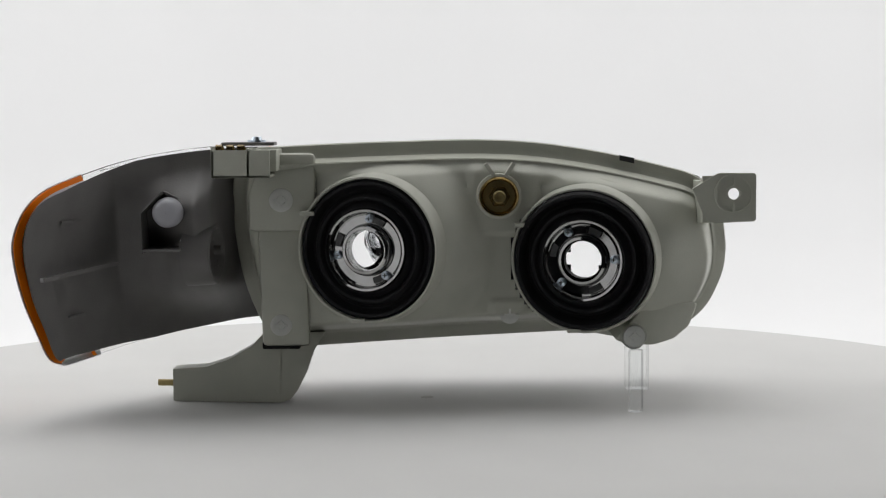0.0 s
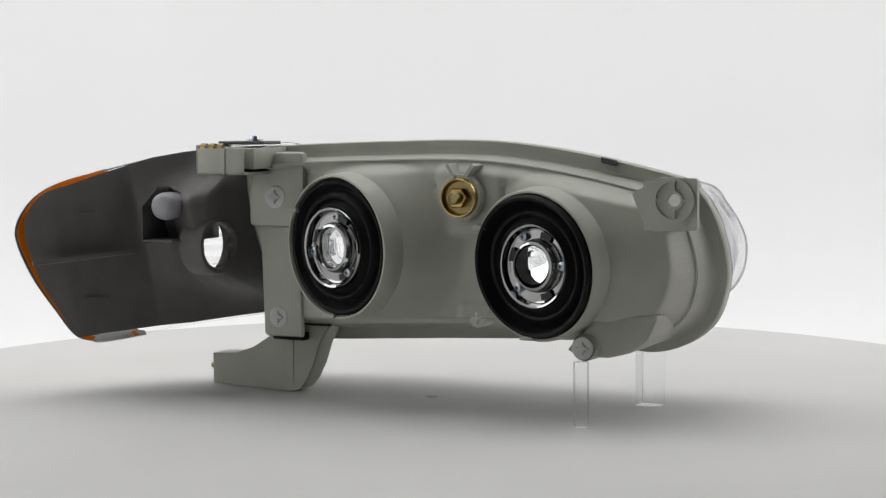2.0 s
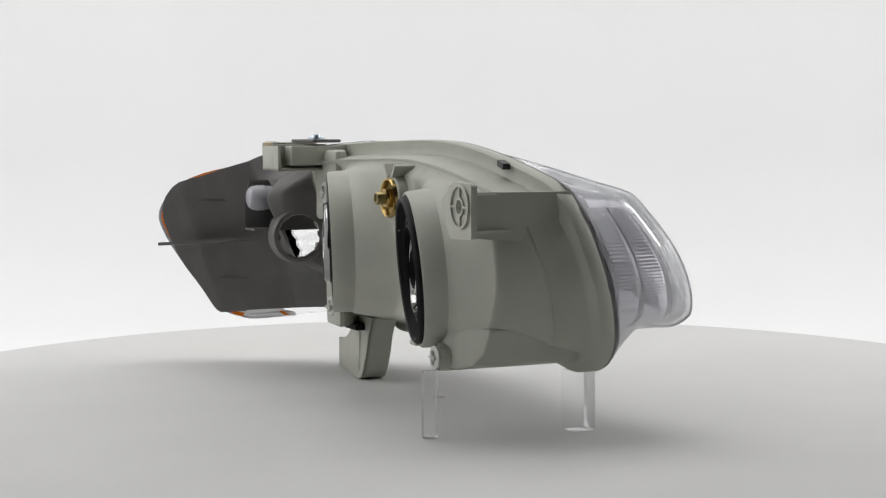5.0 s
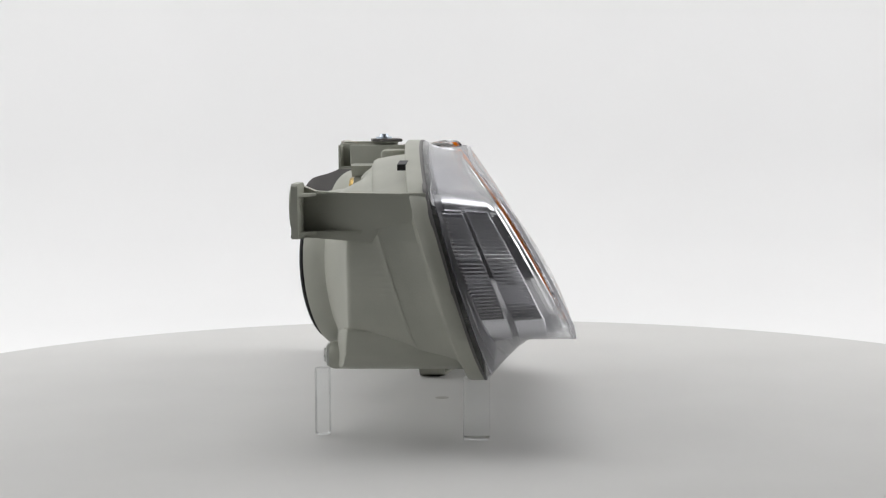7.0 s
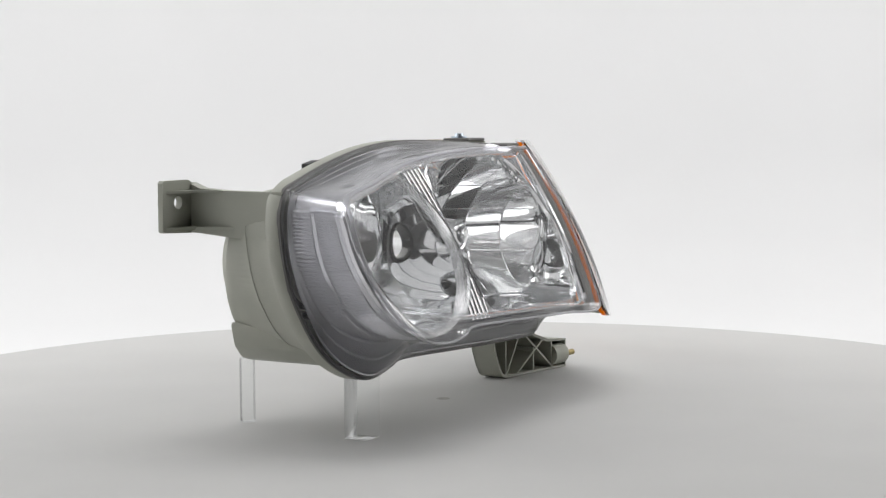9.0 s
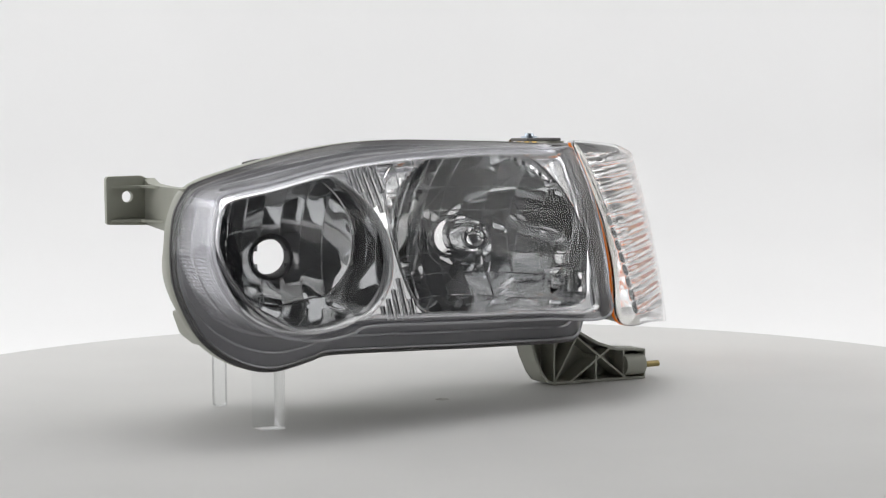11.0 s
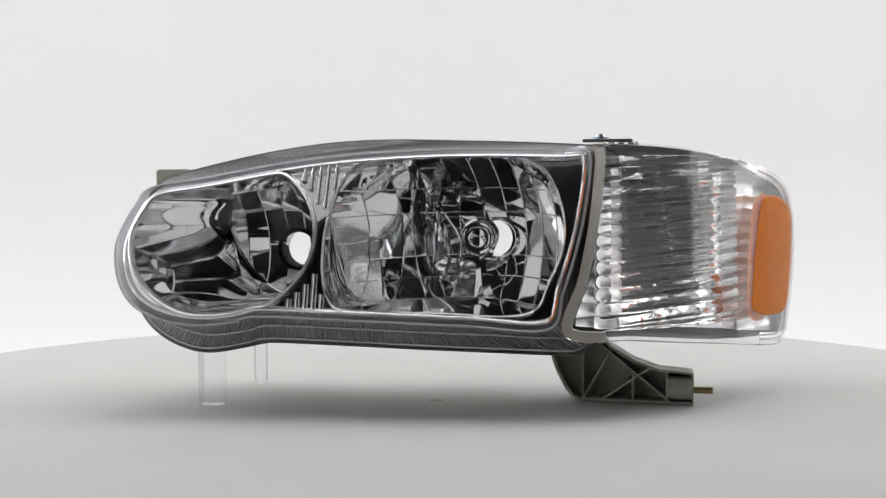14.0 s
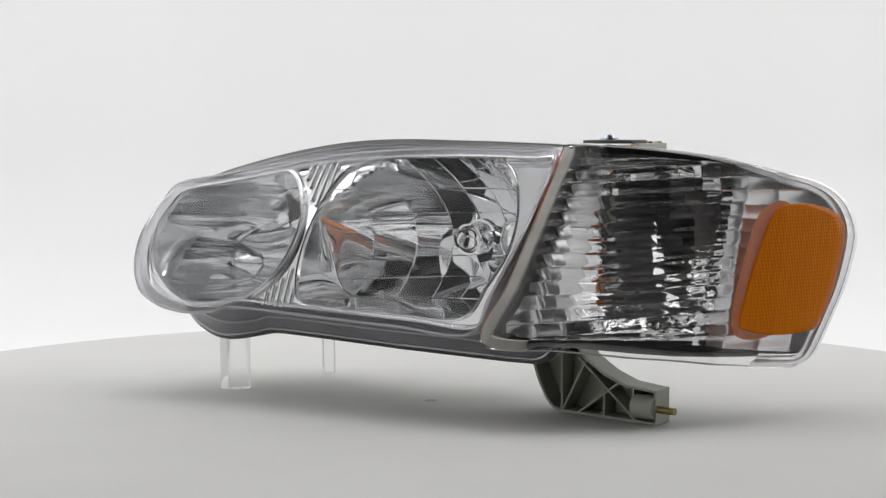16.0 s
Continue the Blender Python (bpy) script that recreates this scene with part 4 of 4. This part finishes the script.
    add_box(bm, (-0.1180, -0.0450, 0.1520), (-0.0885, -0.0260, 0.1540), 0.0006, lambda v: Vector((v.x, v.y + (v.x + 0.1) * 0.15, v.z - (0.0012 if v.x < -0.12 else 0))))
    tab = part("top_tab", bm, M_DARK, root, "dark grey screwed tab")
    bm = bmesh.new()
    add_cyl(bm, (-0.0989, -0.0372, 0.1535), (-0.0989, -0.0372, 0.1552), 0.0052, n=24)
    add_cyl(bm, (-0.0989, -0.0372, 0.1550), (-0.0989, -0.0372, 0.1570), 0.0032, 0.0026, n=20)
    part("screw", bm, M_SCREW, tab, "zinc screw head with washer")


def build_headlight():
    root = new("headlight")
    housing(root)
    lens(root)
    bowls(root)
    back_fittings(root)
    corner_lamp(root)
    brackets(root)
    return tagged(root, "car headlight with clear lens, chrome bowls and amber corner lamp", "headlight")


# ---------------------------------------------------------------- build
table = turntable()
post_a, post_b = posts()
lamp = build_headlight()


def motions():
    """Table, supports and headlight turn together about the upright axis."""
    drift = lambda t: lerp_table(t, (0, 3, 7, 9, 11.5, 13, 14.5, 16), (0, -0.2, -0.35, -0.37, -0.1, 0.22, 0.24, 0.1))
    rows = [(t, pose(0, 0, 0, 0, 0, -13.366 * t + drift(t))) for t in np.arange(0, 16.01, 0.5)]
    for thing in (table, post_a, post_b, lamp):
        walk(thing, rows)


motions()
